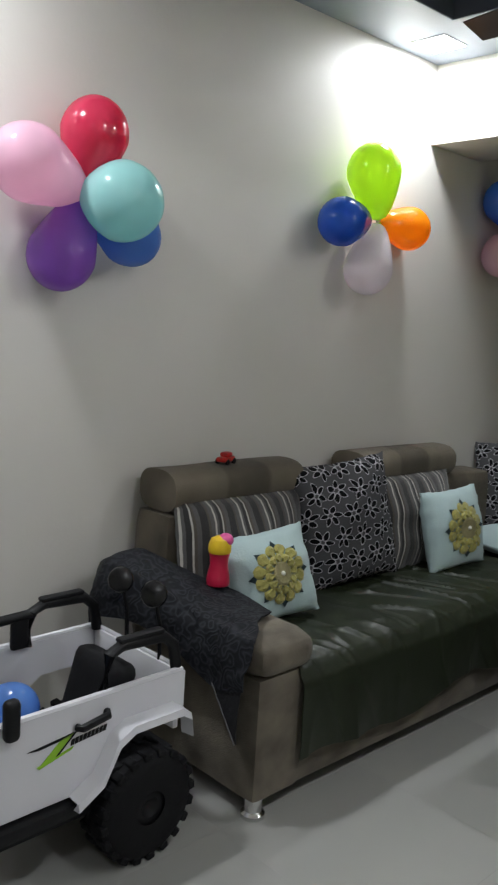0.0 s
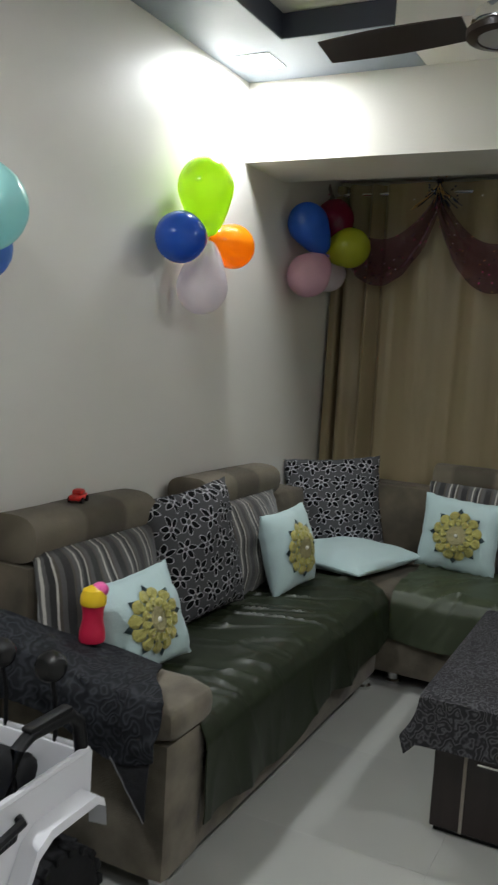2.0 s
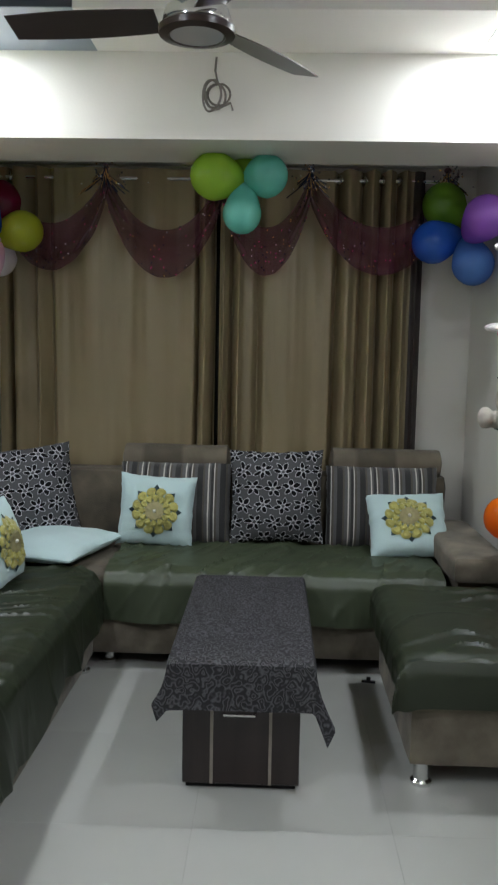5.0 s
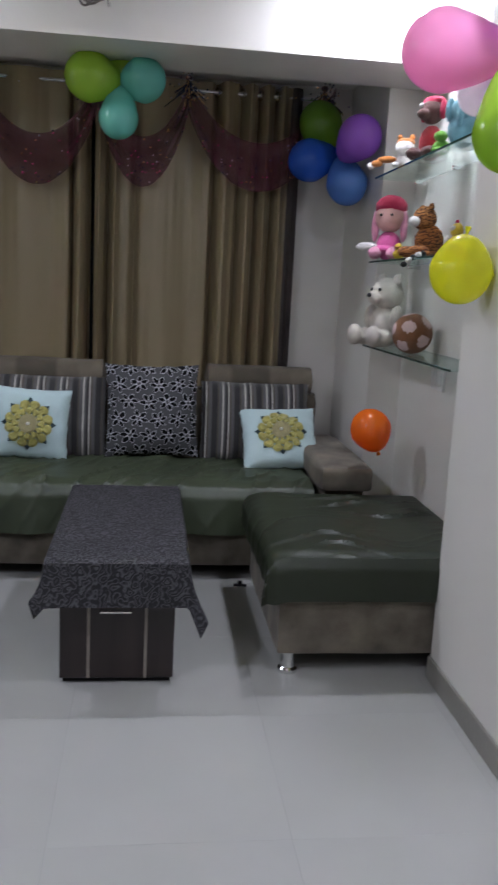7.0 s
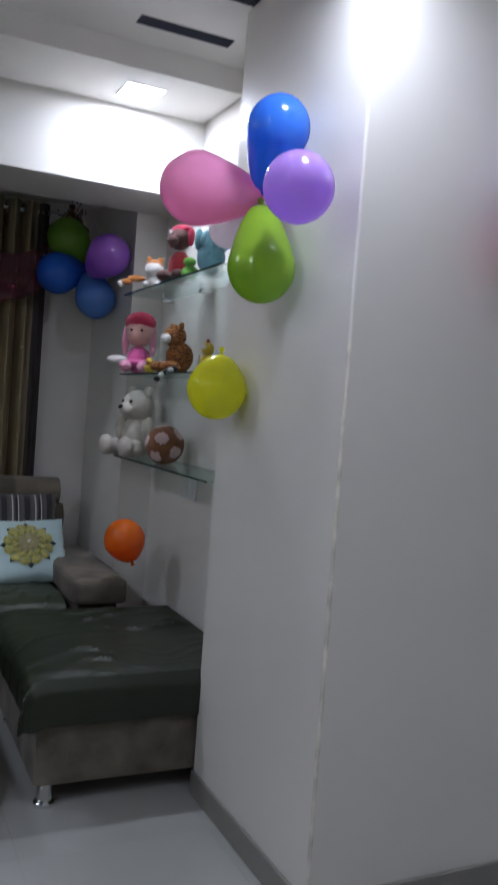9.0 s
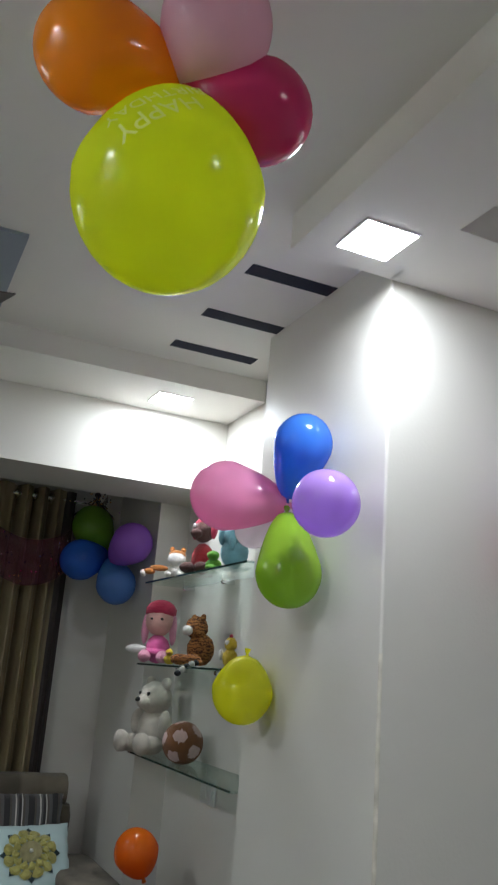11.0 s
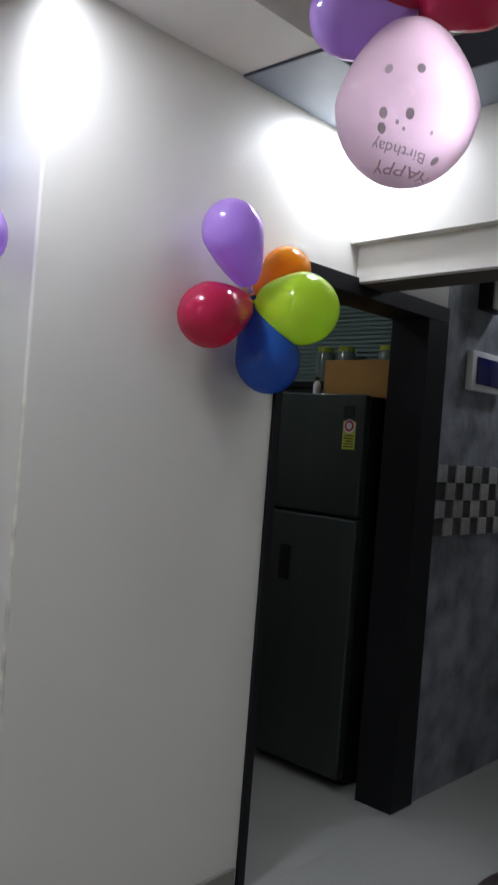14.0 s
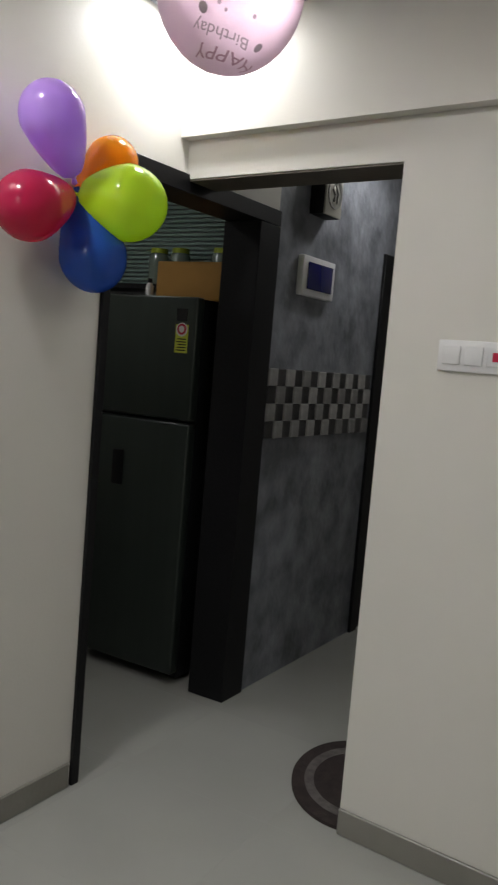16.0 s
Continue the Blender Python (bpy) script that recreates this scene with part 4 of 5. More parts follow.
BALLOONS = [
    ("C1", "red", (2.028, 3.46, 1.941), (2.021, 3.5, 1.786), 0.104),
    ("C1", "rose", (1.821, 3.45, 1.825), (2.021, 3.5, 1.775), 0.113),
    ("C1", "aqua", (2.061, 3.36, 1.753), (2.017, 3.48, 1.773), 0.121),
    ("C1", "violet", (1.938, 3.47, 1.593), (2.022, 3.5, 1.767), 0.104),
    ("C1", "sky", (2.174, 3.48, 1.678), (2.038, 3.52, 1.779), 0.100),
    ("C2", "lime", (3.32, 3.46, 2.045), (3.418, 3.5, 1.881), 0.113),
    ("C2", "cobalt", (3.129, 3.44, 1.835), (3.418, 3.5, 1.881), 0.097),
    ("C2", "orange", (3.628, 3.5, 1.871), (3.419, 3.5, 1.877), 0.096),
    ("C2", "white", (3.33, 3.46, 1.678), (3.419, 3.5, 1.877), 0.104),
    ("C3", "cobalt", (4.35, 3.475, 2.077), (4.45, 3.42, 1.95), 0.105),
    ("C3", "maroon", (4.68, 3.471, 2.152), (4.66, 3.458, 1.978), 0.105),
    ("C3", "olive", (4.52, 3.318, 1.987), (4.58, 3.473, 1.973), 0.104),
    ("C3", "rose", (4.385, 3.468, 1.84), (4.47, 3.42, 1.93), 0.113),
    ("C3", "white", (4.68, 3.483, 1.88), (4.66, 3.47, 1.963), 0.094),
    ("C4", "leaf", (4.14, 2.337, 2.182), (4.2, 2.218, 2.179), 0.109),
    ("C4", "leaf", (4.24, 2.205, 2.229), (4.22, 2.218, 2.175), 0.080),
    ("C4", "aqua2", (4.16, 2.126, 2.189), (4.2, 2.213, 2.179), 0.099),
    ("C4", "aqua2", (4.12, 2.22, 2.023), (4.2, 2.212, 2.164), 0.088),
    ("C5", "leafd", (4.68, 1.231, 2.16), (4.72, 1.145, 2.036), 0.113),
    ("C5", "violet", (4.32, 1.115, 2.05), (4.50, 1.15, 1.985), 0.106),
    ("C5", "cobalt", (4.6, 1.291, 1.975), (4.72, 1.136, 2.028), 0.109),
    ("C5", "sky", (4.55, 1.110, 1.871), (4.62, 1.135, 2.0), 0.106),
    ("C6", "blue", (2.492, 1.14, 2.148), (2.617, 1.12, 1.993), 0.093),
    ("C6", "hotpink", (2.735, 1.27, 2.012), (2.598, 1.13, 1.983), 0.116),
    ("C6", "lilac", (2.208, 1.21, 1.916), (2.572, 1.13, 1.978), 0.093),
    ("C6", "leaf", (2.516, 1.15, 1.768), (2.595, 1.13, 1.983), 0.101),
    ("C6", "white", (2.916, 1.09, 1.952), (2.668, 1.1, 2.003), 0.068),
    ("S", "yellow", (2.825, 1.13, 1.425), (2.831, 1.12, 1.53), 0.100),
    ("S", "orangeS", (3.842, 1.085, 0.745), (3.856, 1.045, 0.655), 0.094),
    ("C7", "lilac", (2.08, 0.469, 2.076), (2.13, 0.303, 1.909), 0.093),
    ("C7", "crimson", (2.08, 0.529, 1.829), (2.13, 0.303, 1.909), 0.098),
    ("C7", "orange", (2.12, 0.182, 2.024), (2.13, 0.295, 1.911), 0.082),
    ("C7", "lime", (2, 0.242, 1.892), (2.12, 0.313, 1.904), 0.115),
    ("C7", "cobalt", (2.08, 0.28, 1.736), (2.13, 0.302, 1.906), 0.103),
]
for grp, colr, c, n, r in BALLOONS:
    balloon(colr, c, n, r * 0.965, "shiny %s balloon %s" % (WORDS[colr], PLACE[grp]), "balloons " + grp.lower().replace("c", "cluster "))
def thread(b, top):
    """The thread by which a cluster hangs, tied at this balloon's knot."""
    k = b.matrix_world.inverted() @ Vector(top)
    z = min(v.co.z for v in b.children[0].data.vertices)
    part("thread", tube([(0, 0, z), k], 0.0012, 5), M["white"], b)


for colr, c, r in (("orange", (1.509, 2.06, 2.425), 0.096), ("rose", (1.43, 1.897, 2.477), 0.094), ("magenta", (1.467, 1.797, 2.39), 0.09)):
    balloon(colr, c, (1.49, 1.924, 2.42), r, "shiny %s balloon %s" % (WORDS[colr], PLACE["C8"]), "balloons cluster 8")
big_y = balloon("printyellow", (1.469, 1.93, 2.193), (1.49, 1.924, 2.37), 0.152, "big yellow-green balloon with a white print, under the ceiling", "balloons cluster 8")
for colr, c, r in (("red", (1.349, 0.795, 2.45), 0.088), ("crimson", (1.206, 0.735, 2.40), 0.096), ("lilac", (1.453, 0.784, 2.385), 0.089)):
    balloon(colr, c, (1.319, 0.749, 2.37), r, "shiny %s balloon %s" % (WORDS[colr], PLACE["C9"]), "balloons cluster 9")
big_p = balloon("printpink", (1.335, 0.742, 2.180), (1.33, 0.748, 2.352), 0.145, "big pale pink printed balloon hanging under the ceiling", "balloons cluster 9")
thread(big_y, (1.49, 1.924, CEIL))
thread(big_p, (1.33, 0.752, CEIL))


POLAR = sorted((math.atan2(pz, pr), math.hypot(pr, pz)) for pr, pz in PROFILE)


def on_skin(la, lo, r, low):
    """A point just over a balloon's skin at that latitude and longitude; the knot is at the lowest latitude."""
    k = float(np.interp(la, [a for a, _ in POLAR], [d for _, d in POLAR]))
    zz = math.sin(la) * k
    return Vector((math.cos(la) * k * math.cos(lo), math.cos(la) * k * math.sin(lo), zz * (1 if zz > 0 else low))) * r * 1.008


def print_on(b, words, size, lat, lon, turn, material, r, low):
    """Words printed on a balloon's skin, round the point at that latitude and longitude."""
    cu = bpy.data.curves.new("print", "FONT")
    cu.body, cu.size, cu.align_x, cu.align_y = words, size, "CENTER", "CENTER"
    tmp = new("print", cu)
    bpy.context.view_layer.update()
    me = bpy.data.meshes.new_from_object(tmp.evaluated_get(bpy.context.evaluated_depsgraph_get()))
    bpy.data.objects.remove(tmp)
    bm = bmesh.new()
    bm.from_mesh(me)
    bmesh.ops.triangulate(bm, faces=list(bm.faces))
    for _ in range(2):
        bmesh.ops.subdivide_edges(bm, edges=[e for e in bm.edges if e.calc_length() > 0.010], cuts=1)
        bmesh.ops.triangulate(bm, faces=list(bm.faces))
    c, sn = math.cos(radians(turn)), math.sin(radians(turn))
    for v in bm.verts:
        x, y = c * v.co.x - sn * v.co.y, sn * v.co.x + c * v.co.y
        la = min(1.5, lat + y / r)
        v.co = on_skin(la, lon + x / (r * max(0.3, math.cos(la))), r, low)
    return part("print", bm, material, b, "printed lettering", smooth=False)


def dot_on(b, size, lat, lon, material, r, low):
    bm = bmesh.new()
    bm.faces.new([bm.verts.new(on_skin(lat + size / r * math.sin(a), lon + size * 0.8 / (r * math.cos(lat)) * math.cos(a), r, low)) for a in (math.tau * k / 14 for k in range(14))])
    part("print_dot", bm, material, b)


INK = mat("plum_ink", (0.58, 0.34, 0.43), 0.4, bump=0.0)
INK2 = mat("grey_ink", (0.58, 0.47, 0.53), 0.4, bump=0.0)
INKW = mat("white_ink", (0.76, 0.83, 0.20), 0.4, bump=0.0)


def facing(b, eye):
    """The longitude on a balloon that looks towards a place."""
    d = b.matrix_world.inverted() @ Vector(eye)
    return math.atan2(d.y, d.x)


lp, ly = facing(big_p, (0.38, 2.16, 1.5)), facing(big_y, (0.34, 2.23, 1.5))
print_on(big_p, "HAPPY", 0.042, 1.16, lp - 0.05, -16, INK, 0.145, 1.0)
print_on(big_p, "Birthday", 0.031, 0.86, lp + 0.10, -16, INK2, 0.145, 1.0)
for la, lo, sz in ((0.42, -0.05, 0.012), (0.40, 0.32, 0.012), (0.58, 0.36, 0.012), (-0.15, -0.15, 0.012), (-0.15, 0.28, 0.012), (0.95, -0.75, 0.011), (0.52, 0.12, 0.005), (0.62, -0.42, 0.005), (0.60, 0.02, 0.004)):
    dot_on(big_p, sz * 0.85, la, lp + lo, INK2, 0.145, 1.0)
print_on(big_y, "HAPPY", 0.048, -0.12, ly + 0.20, 38, INKW, 0.152, 1.0)
print_on(big_y, "BIRTHDAY", 0.036, -0.38, ly + 0.30, 38, INKW, 0.152, 1.0)


# ---- ceiling fan ----
fan = thing("ceiling_fan", pose(3.0, 2.316, 0), "brown and chrome ceiling fan with a round light disc", "fan")
part("canopy", lathe([(0, 2.70), (0.055, 2.70), (0.05, 2.66), (0.018, 2.61), (0.018, 2.60), (0, 2.60)], 24), M["white"], fan)
part("downrod", lathe([(0.011, 2.44), (0.011, 2.62)], 14), M["chrome"], fan)
BROWN = mat("fan_brown", (0.035, 0.022, 0.018), 0.3, bump=0.0)
part("motor", lathe([(0, 2.45), (0.05, 2.447), (0.095, 2.425), (0.105, 2.395), (0.102, 2.38), (0.06, 2.375)], 36), M["chrome"], fan, "polished chrome motor cover")
part("ring", lathe([(0.104, 2.382), (0.116, 2.372), (0.114, 2.355), (0.085, 2.349), (0.08, 2.36)], 36), BROWN, fan)
part("disc", lathe([(0, 2.352), (0.08, 2.352), (0.08, 2.362), (0, 2.362)], 36), mat("frosted_disc", (0.42, 0.42, 0.42), 0.4, bump=0.0), fan)
for k in range(3):
    bm = grid(lambda u, v: (0.12 + 0.46 * u, (v - 0.5) * (0.10 + 0.035 * math.sin(u * 3.0)) , 2.40 + 0.014 * (v - 0.5) * 2 - 0.004 * u), 12, 4, thick=0.004)
    b = part("blade", bm, BROWN, fan)
    b.matrix_local = pose(0, 0, 0, 0, 0, 84 + 120 * k)

# loop of spare cable on the beam
cable = thing("cable", pose(BEAM0 - 0.012, 2.32, 0), "coiled grey cable hanging on the beam", "cable")
pts = [(0, 0.0, 2.58), (0, 0.005, 2.53), (0, -0.004, 2.49)]
for i in range(71):
    a = math.tau * i / 20
    turn = int(i / 20)
    pts.append((-0.004 - 0.0003 * i, (0.045 - 0.006 * turn) * math.sin(a) + 0.012 * turn - 0.012, 2.435 - 0.010 * (turn % 2) + (0.042 + 0.006 * turn) * math.cos(a)))
pts += [(-0.02, -0.06, 2.40), (-0.02, -0.068, 2.372)]
part("wire", tube(pts, 0.0046, 6), mat("cable_grey", (0.16, 0.14, 0.12), 0.5), cable)

# ---- glass shelves ----
SHELVES = [(1.86, 1.055), (1.485, 1.055), (1.10, 1.055)]
for sz, sy in SHELVES:
    sh = thing("glass_shelf", pose(0, 0, 0), "clear green-edged glass shelf on small brackets", "shelf", "glass shelves")
    part("pane", box(3.03, 4.20, REC_Y + 0.003, sy, sz - 0.008, sz, 0.001, 1), M["glass"], sh)
    part("edge", box(3.03, 4.20, sy + 0.001, sy + 0.004, sz - 0.008, sz), M["glass_edge"], sh)
    for bx in (3.15, 3.62, 4.10):
        part("bracket", box(bx, bx + 0.018, REC_Y + 0.002, REC_Y + 0.06, sz - 0.028, sz - 0.009, 0.003, 1), M["chrome"], sh)

# ---- soft toys: each one plain mesh ----
def toy(name, blobs, mats, m, label, n=14, names=""):
    """A stuffed toy sewn of soft rounded lumps: rows of radius, scale, place and material, and the lumps' names; a doll stays one mesh."""
    def soften(bm):
        for v in bm.verts:
            v.co += Vector((noise.noise(v.co * 60), noise.noise(v.co * 60 + Vector((9, 0, 0))), noise.noise(v.co * 60 + Vector((0, 9, 0))))) * 0.0025
        return bm
    if not names:
        bm = bmesh.new()
        for r, sc, at, mi in blobs:
            ball(r, sc, at, n, bm, mi)
        ob = part(name, soften(bm), mats)
        ob.matrix_world = m
        return tagged(ob, label, "doll", "soft toys on the shelves")
    t = thing(name, m, label, "soft toy", "soft toys on the shelves")
    for (r, sc, at, mi), what in zip(blobs, names.split()):
        part(what, soften(ball(r, sc, at, n)), mats[mi], t)
    return t


def plush(name, col, var=0.15):
    return mat("plush_" + name, col, 0.95, var=var, vscale=25, bump=0.9, bscale=260, sheen=0.15)


P = {"cream": plush("cream", (0.55, 0.50, 0.43)), "brown": plush("brown", (0.20, 0.075, 0.022)), "pinkwhite": plush("pinkwhite", (0.62, 0.45, 0.42)), "pink": plush("pink", (0.62, 0.10, 0.30)),
     "skin": plush("skin", (0.62, 0.34, 0.30)), "hotred": plush("hotred", (0.42, 0.015, 0.06)), "tiger": plush("tiger", (0.42, 0.16, 0.03)), "black": plush("black", (0.01, 0.01, 0.01)),
     "white": plush("white", (0.66, 0.63, 0.6)), "ginger": plush("ginger", (0.45, 0.16, 0.03)), "dog": plush("dog", (0.085, 0.03, 0.024)), "redcloth": plush("redcloth", (0.35, 0.012, 0.02)),
     "aqua": plush("aqua", (0.16, 0.36, 0.42)), "green": plush("green", (0.14, 0.38, 0.03)), "yellow": plush("yellow", (0.65, 0.45, 0.02)), "palepink": plush("palepink", (0.70, 0.30, 0.42))}


def tiger_fur():
    """Orange-brown plush with wavering dark stripes."""
    m, nt, p = nodes_of("plush_tiger_stripes")
    tc, wv = nt.nodes.new("ShaderNodeTexCoord"), nt.nodes.new("ShaderNodeTexWave")
    wv.bands_direction = "Z"
    wv.inputs["Scale"].default_value, wv.inputs["Distortion"].default_value, wv.inputs["Detail Scale"].default_value = 24, 9, 3.0
    link(nt, tc.outputs["Object"], wv.inputs[0])
    r = ramp(nt, [(0.0, (0.07, 0.026, 0.009)), (0.20, (0.13, 0.045, 0.012)), (0.40, (0.30, 0.105, 0.022)), (1.0, (0.40, 0.16, 0.04))])
    link(nt, wv.outputs["Fac"], r.inputs[0])
    link(nt, r.outputs[0], p.inputs["Base Color"])
    p.inputs["Roughness"].default_value = 0.95
    bp = nt.nodes.new("ShaderNodeBump")
    bp.inputs["Strength"].default_value, bp.inputs["Distance"].default_value = 0.9, 0.01
    link(nt, noise_tex(nt, 260, 6).outputs[0], bp.inputs["Height"])
    link(nt, bp.outputs[0], p.inputs["Normal"])
    return m


FACE = -122   # the toys look out into the room, turned a little to the camera
z1, z2, z3 = (s[0] + 0.002 for s in SHELVES)
toy("teddy_bear", [(0.075, (1, 0.9, 1.1), (0, 0, 0.085), 0), (0.068, (1, 0.95, 0.95), (0, -0.01, 0.205), 0), (0.024, (1, 0.7, 1), (-0.05, 0, 0.262), 0), (0.024, (1, 0.7, 1), (0.05, 0, 0.262), 0),
                   (0.034, (1, 1, 0.85), (0, -0.062, 0.192), 0), (0.011, (1.2, 0.8, 0.9), (0, -0.096, 0.200), 1), (0.007, (1, 1, 1), (-0.026, -0.066, 0.222), 1), (0.007, (1, 1, 1), (0.026, -0.066, 0.222), 1),
                   (0.038, (0.9, 1.5, 0.9), (-0.060, -0.062, 0.036), 0), (0.038, (0.9, 1.5, 0.9), (0.060, -0.062, 0.036), 0), (0.038, (1, 0.75, 1.1), (-0.064, -0.108, 0.042), 0), (0.038, (1, 0.75, 1.1), (0.064, -0.108, 0.042), 0),
                   (0.028, (0.9, 1, 1.9), (-0.086, -0.02, 0.11), 0), (0.028, (0.9, 1, 1.9), (0.086, -0.02, 0.11), 0)],
    [P["cream"], P["black"]], pose(4.07, 0.985, z3, 0, 0, -160) @ Matrix.Diagonal((1.15, 1.15, 1.15, 1)), "fluffy cream teddy bear sitting on a glass shelf", 16, names="body head ear ear muzzle nose eye eye leg leg foot foot arm arm")
bmb = bmesh.new()
bmesh.ops.create_icosphere(bmb, subdivisions=4, radius=0.085, matrix=pose(0, 0, 0.085))
cs = [Vector(c).normalized() for c in ((0, 1, 1.618), (0, -1, 1.618), (0, 1, -1.618), (0, -1, -1.618), (1, 1.618, 0), (-1, 1.618, 0), (1, -1.618, 0), (-1, -1.618, 0), (1.618, 0, 1), (-1.618, 0, 1), (1.618, 0, -1), (-1.618, 0, -1))]
for f in bmb.faces:
    d = (f.calc_center_median() - Vector((0, 0, 0.085))).normalized()
    f.material_index = 1 if max(d.dot(q) for q in cs) > 0.945 else 0
bl = part("toy_ball", bmb, [P["brown"], P["pinkwhite"]])
bl.matrix_world = pose(3.72, 0.985, z3, 20, 10, 30)
tagged(bl, "brown plush football with pale pink patches on a glass shelf", "ball", "soft toys on the shelves")
toy("rag_doll", [(0.052, (1, 0.85, 1.15), (0, 0, 0.06), 0), (0.062, (1, 0.9, 1), (0, -0.005, 0.175), 1), (0.066, (1, 0.92, 0.75), (0, 0.006, 0.215), 2), (0.020, (0.8, 0.8, 3.2), (-0.06, 0, 0.14), 3),
                 (0.020, (0.8, 0.8, 3.2), (0.06, 0, 0.14), 3), (0.028, (0.9, 1.7, 0.9), (-0.038, -0.06, 0.028), 3), (0.028, (0.9, 1.7, 0.9), (0.038, -0.06, 0.028), 3), (0.022, (2.2, 1, 0.8), (-0.085, -0.02, 0.055), 4),
                 (0.006, (1, 1, 1), (-0.022, -0.058, 0.18), 5), (0.006, (1, 1, 1), (0.022, -0.058, 0.18), 5), (0.05, (1.2, 1.1, 0.4), (0, -0.01, 0.045), 0)],
    [P["pink"], P["skin"], P["hotred"], P["palepink"], P["white"], P["black"]], pose(4.10, 1.0, z2, 0, 0, FACE) @ Matrix.Diagonal((1.1, 1.1, 1.1, 1)), "pink rag doll with a red cap on a glass shelf")
toy("toy_tiger", [(0.05, (0.95, 1.1, 1.2), (0, 0.01, 0.062), 0), (0.046, (1, 0.95, 0.95), (0, -0.015, 0.14), 0), (0.014, (1, 0.6, 1), (-0.034, -0.01, 0.178), 0), (0.014, (1, 0.6, 1), (0.034, -0.01, 0.178), 0),
                  (0.024, (1.1, 0.9, 0.8), (0, -0.054, 0.128), 1), (0.026, (0.9, 1.7, 0.8), (-0.04, -0.05, 0.022), 0), (0.026, (0.9, 1.7, 0.8), (0.04, -0.05, 0.022), 0)]
    + [(0.0105, (1, 1.25, 1), (0.07, -0.03 - 0.018 * i, 0.014 - 0.0017 * i * i), (0, 2, 1, 2, 1, 2)[i]) for i in range(6)],
    [tiger_fur(), P["white"], P["black"]], pose(3.64, 0.975, z2, 0, 0, -170) @ Matrix.Diagonal((1.1, 1.1, 1.1, 1)), "striped brown tiger plush with a dangling tail", names="body head ear ear muzzle leg leg tail tail tail tail tail tail")
toy("rubber_duck", [(0.026, (1, 1.2, 0.8), (0, 0, 0.021), 0), (0.017, (1, 1, 1), (0, -0.015, 0.05), 0), (0.008, (1.3, 1.2, 0.5), (0, -0.034, 0.048), 1)],
    [P["yellow"], P["ginger"]], pose(3.86, 1.02, z2, 0, 0, FACE), "small yellow toy duck on a glass shelf", 10, names="body head beak")
toy("toy_bird", [(0.03, (1, 1, 1.2), (0, 0, 0.036), 0), (0.024, (1, 1, 1.1), (0, -0.004, 0.088), 0), (0.008, (1, 1, 1), (0, -0.006, 0.116), 1), (0.010, (1, 0.6, 1), (-0.012, -0.022, 0.094), 2), (0.009, (1, 1, 2.4), (-0.036, 0, 0.05), 2)],
    [P["yellow"], P["hotred"], P["white"]], pose(3.28, 0.985, z2, 0, 0, FACE), "yellow toy bird with a tiny red comb", 12, names="body head comb eye wing")
toy("toy_dog", [(0.05, (1, 0.95, 1.35), (0, 0, 0.068), 1), (0.05, (1, 0.95, 0.95), (0, -0.008, 0.185), 0), (0.026, (1.05, 1.1, 0.8), (0, -0.05, 0.17), 0), (0.020, (0.7, 0.9, 1.9), (-0.052, 0, 0.19), 2), (0.020, (0.7, 0.9, 1.9), (0.052, 0, 0.19), 2),
                (0.03, (1, 1.4, 0.8), (-0.04, -0.045, 0.026), 0), (0.03, (1, 1.4, 0.8), (0.04, -0.045, 0.026), 0), (0.046, (1.02, 1, 0.5), (0, 0.004, 0.222), 2), (0.01, (1, 0.7, 1), (-0.018, -0.05, 0.205), 3)],
    [P["dog"], P["redcloth"], P["hotred"], P["white"]], pose(3.66, 0.985, z1, 0, 0, -152), "dark brown plush dog in a red shirt", names="body head muzzle ear ear leg leg cap eye")
toy("toy_cat", [(0.042, (1.0, 1.2, 0.9), (0, 0, 0.036), 0), (0.038, (1.1, 0.95, 0.95), (0, -0.03, 0.085), 0), (0.036, (1.1, 0.9, 0.6), (0, -0.024, 0.106), 1), (0.012, (1, 0.6, 1.2), (-0.026, -0.024, 0.128), 1), (0.012, (1, 0.6, 1.2), (0.026, -0.024, 0.128), 1),
                (0.018, (2.4, 0.9, 0.8), (-0.085, 0.0, 0.045), 1), (0.018, (1.6, 0.9, 0.8), (-0.13, 0.0, 0.028), 1), (0.016, (1, 1, 1), (-0.155, 0, 0.02), 0), (0.016, (0.9, 1.5, 0.8), (-0.026, -0.062, 0.014), 0), (0.016, (0.9, 1.5, 0.8), (0.026, -0.062, 0.014), 0)],
    [P["white"], P["ginger"]], pose(3.93, 1.0, z1, 0, 0, FACE), "white and ginger plush cat on a glass shelf", names="body head cap ear ear tail tail tail_tip paw paw")
toy("toy_frog", [(0.032, (1.1, 1, 0.8), (0, 0, 0.026), 0), (0.024, (1.1, 1, 0.8), (0, -0.02, 0.062), 0), (0.016, (1.8, 1, 0.7), (0, -0.04, 0.012), 0)],
    [P["green"]], pose(3.49, 1.0, z1, 0, 0, FACE), "small green plush frog on a glass shelf", 12, names="body head feet")
toy("toy_elephant", [(0.056, (1, 1, 1.1), (0, 0, 0.062), 0), (0.044, (1, 0.95, 1), (0, -0.02, 0.125), 0), (0.035, (0.5, 1, 1.2), (-0.05, 0, 0.13), 0), (0.035, (0.5, 1, 1.2), (0.05, 0, 0.13), 0), (0.014, (1, 1, 2.6), (0, -0.062, 0.10), 0)],
    [P["aqua"]], pose(3.33, 0.98, z1, 0, 0, FACE), "pale aqua plush elephant on a glass shelf", names="body head ear ear trunk")
sk = thing("socket", pose(3.72, REC_Y, 1.0), "white wall socket under the glass shelves", "socket")
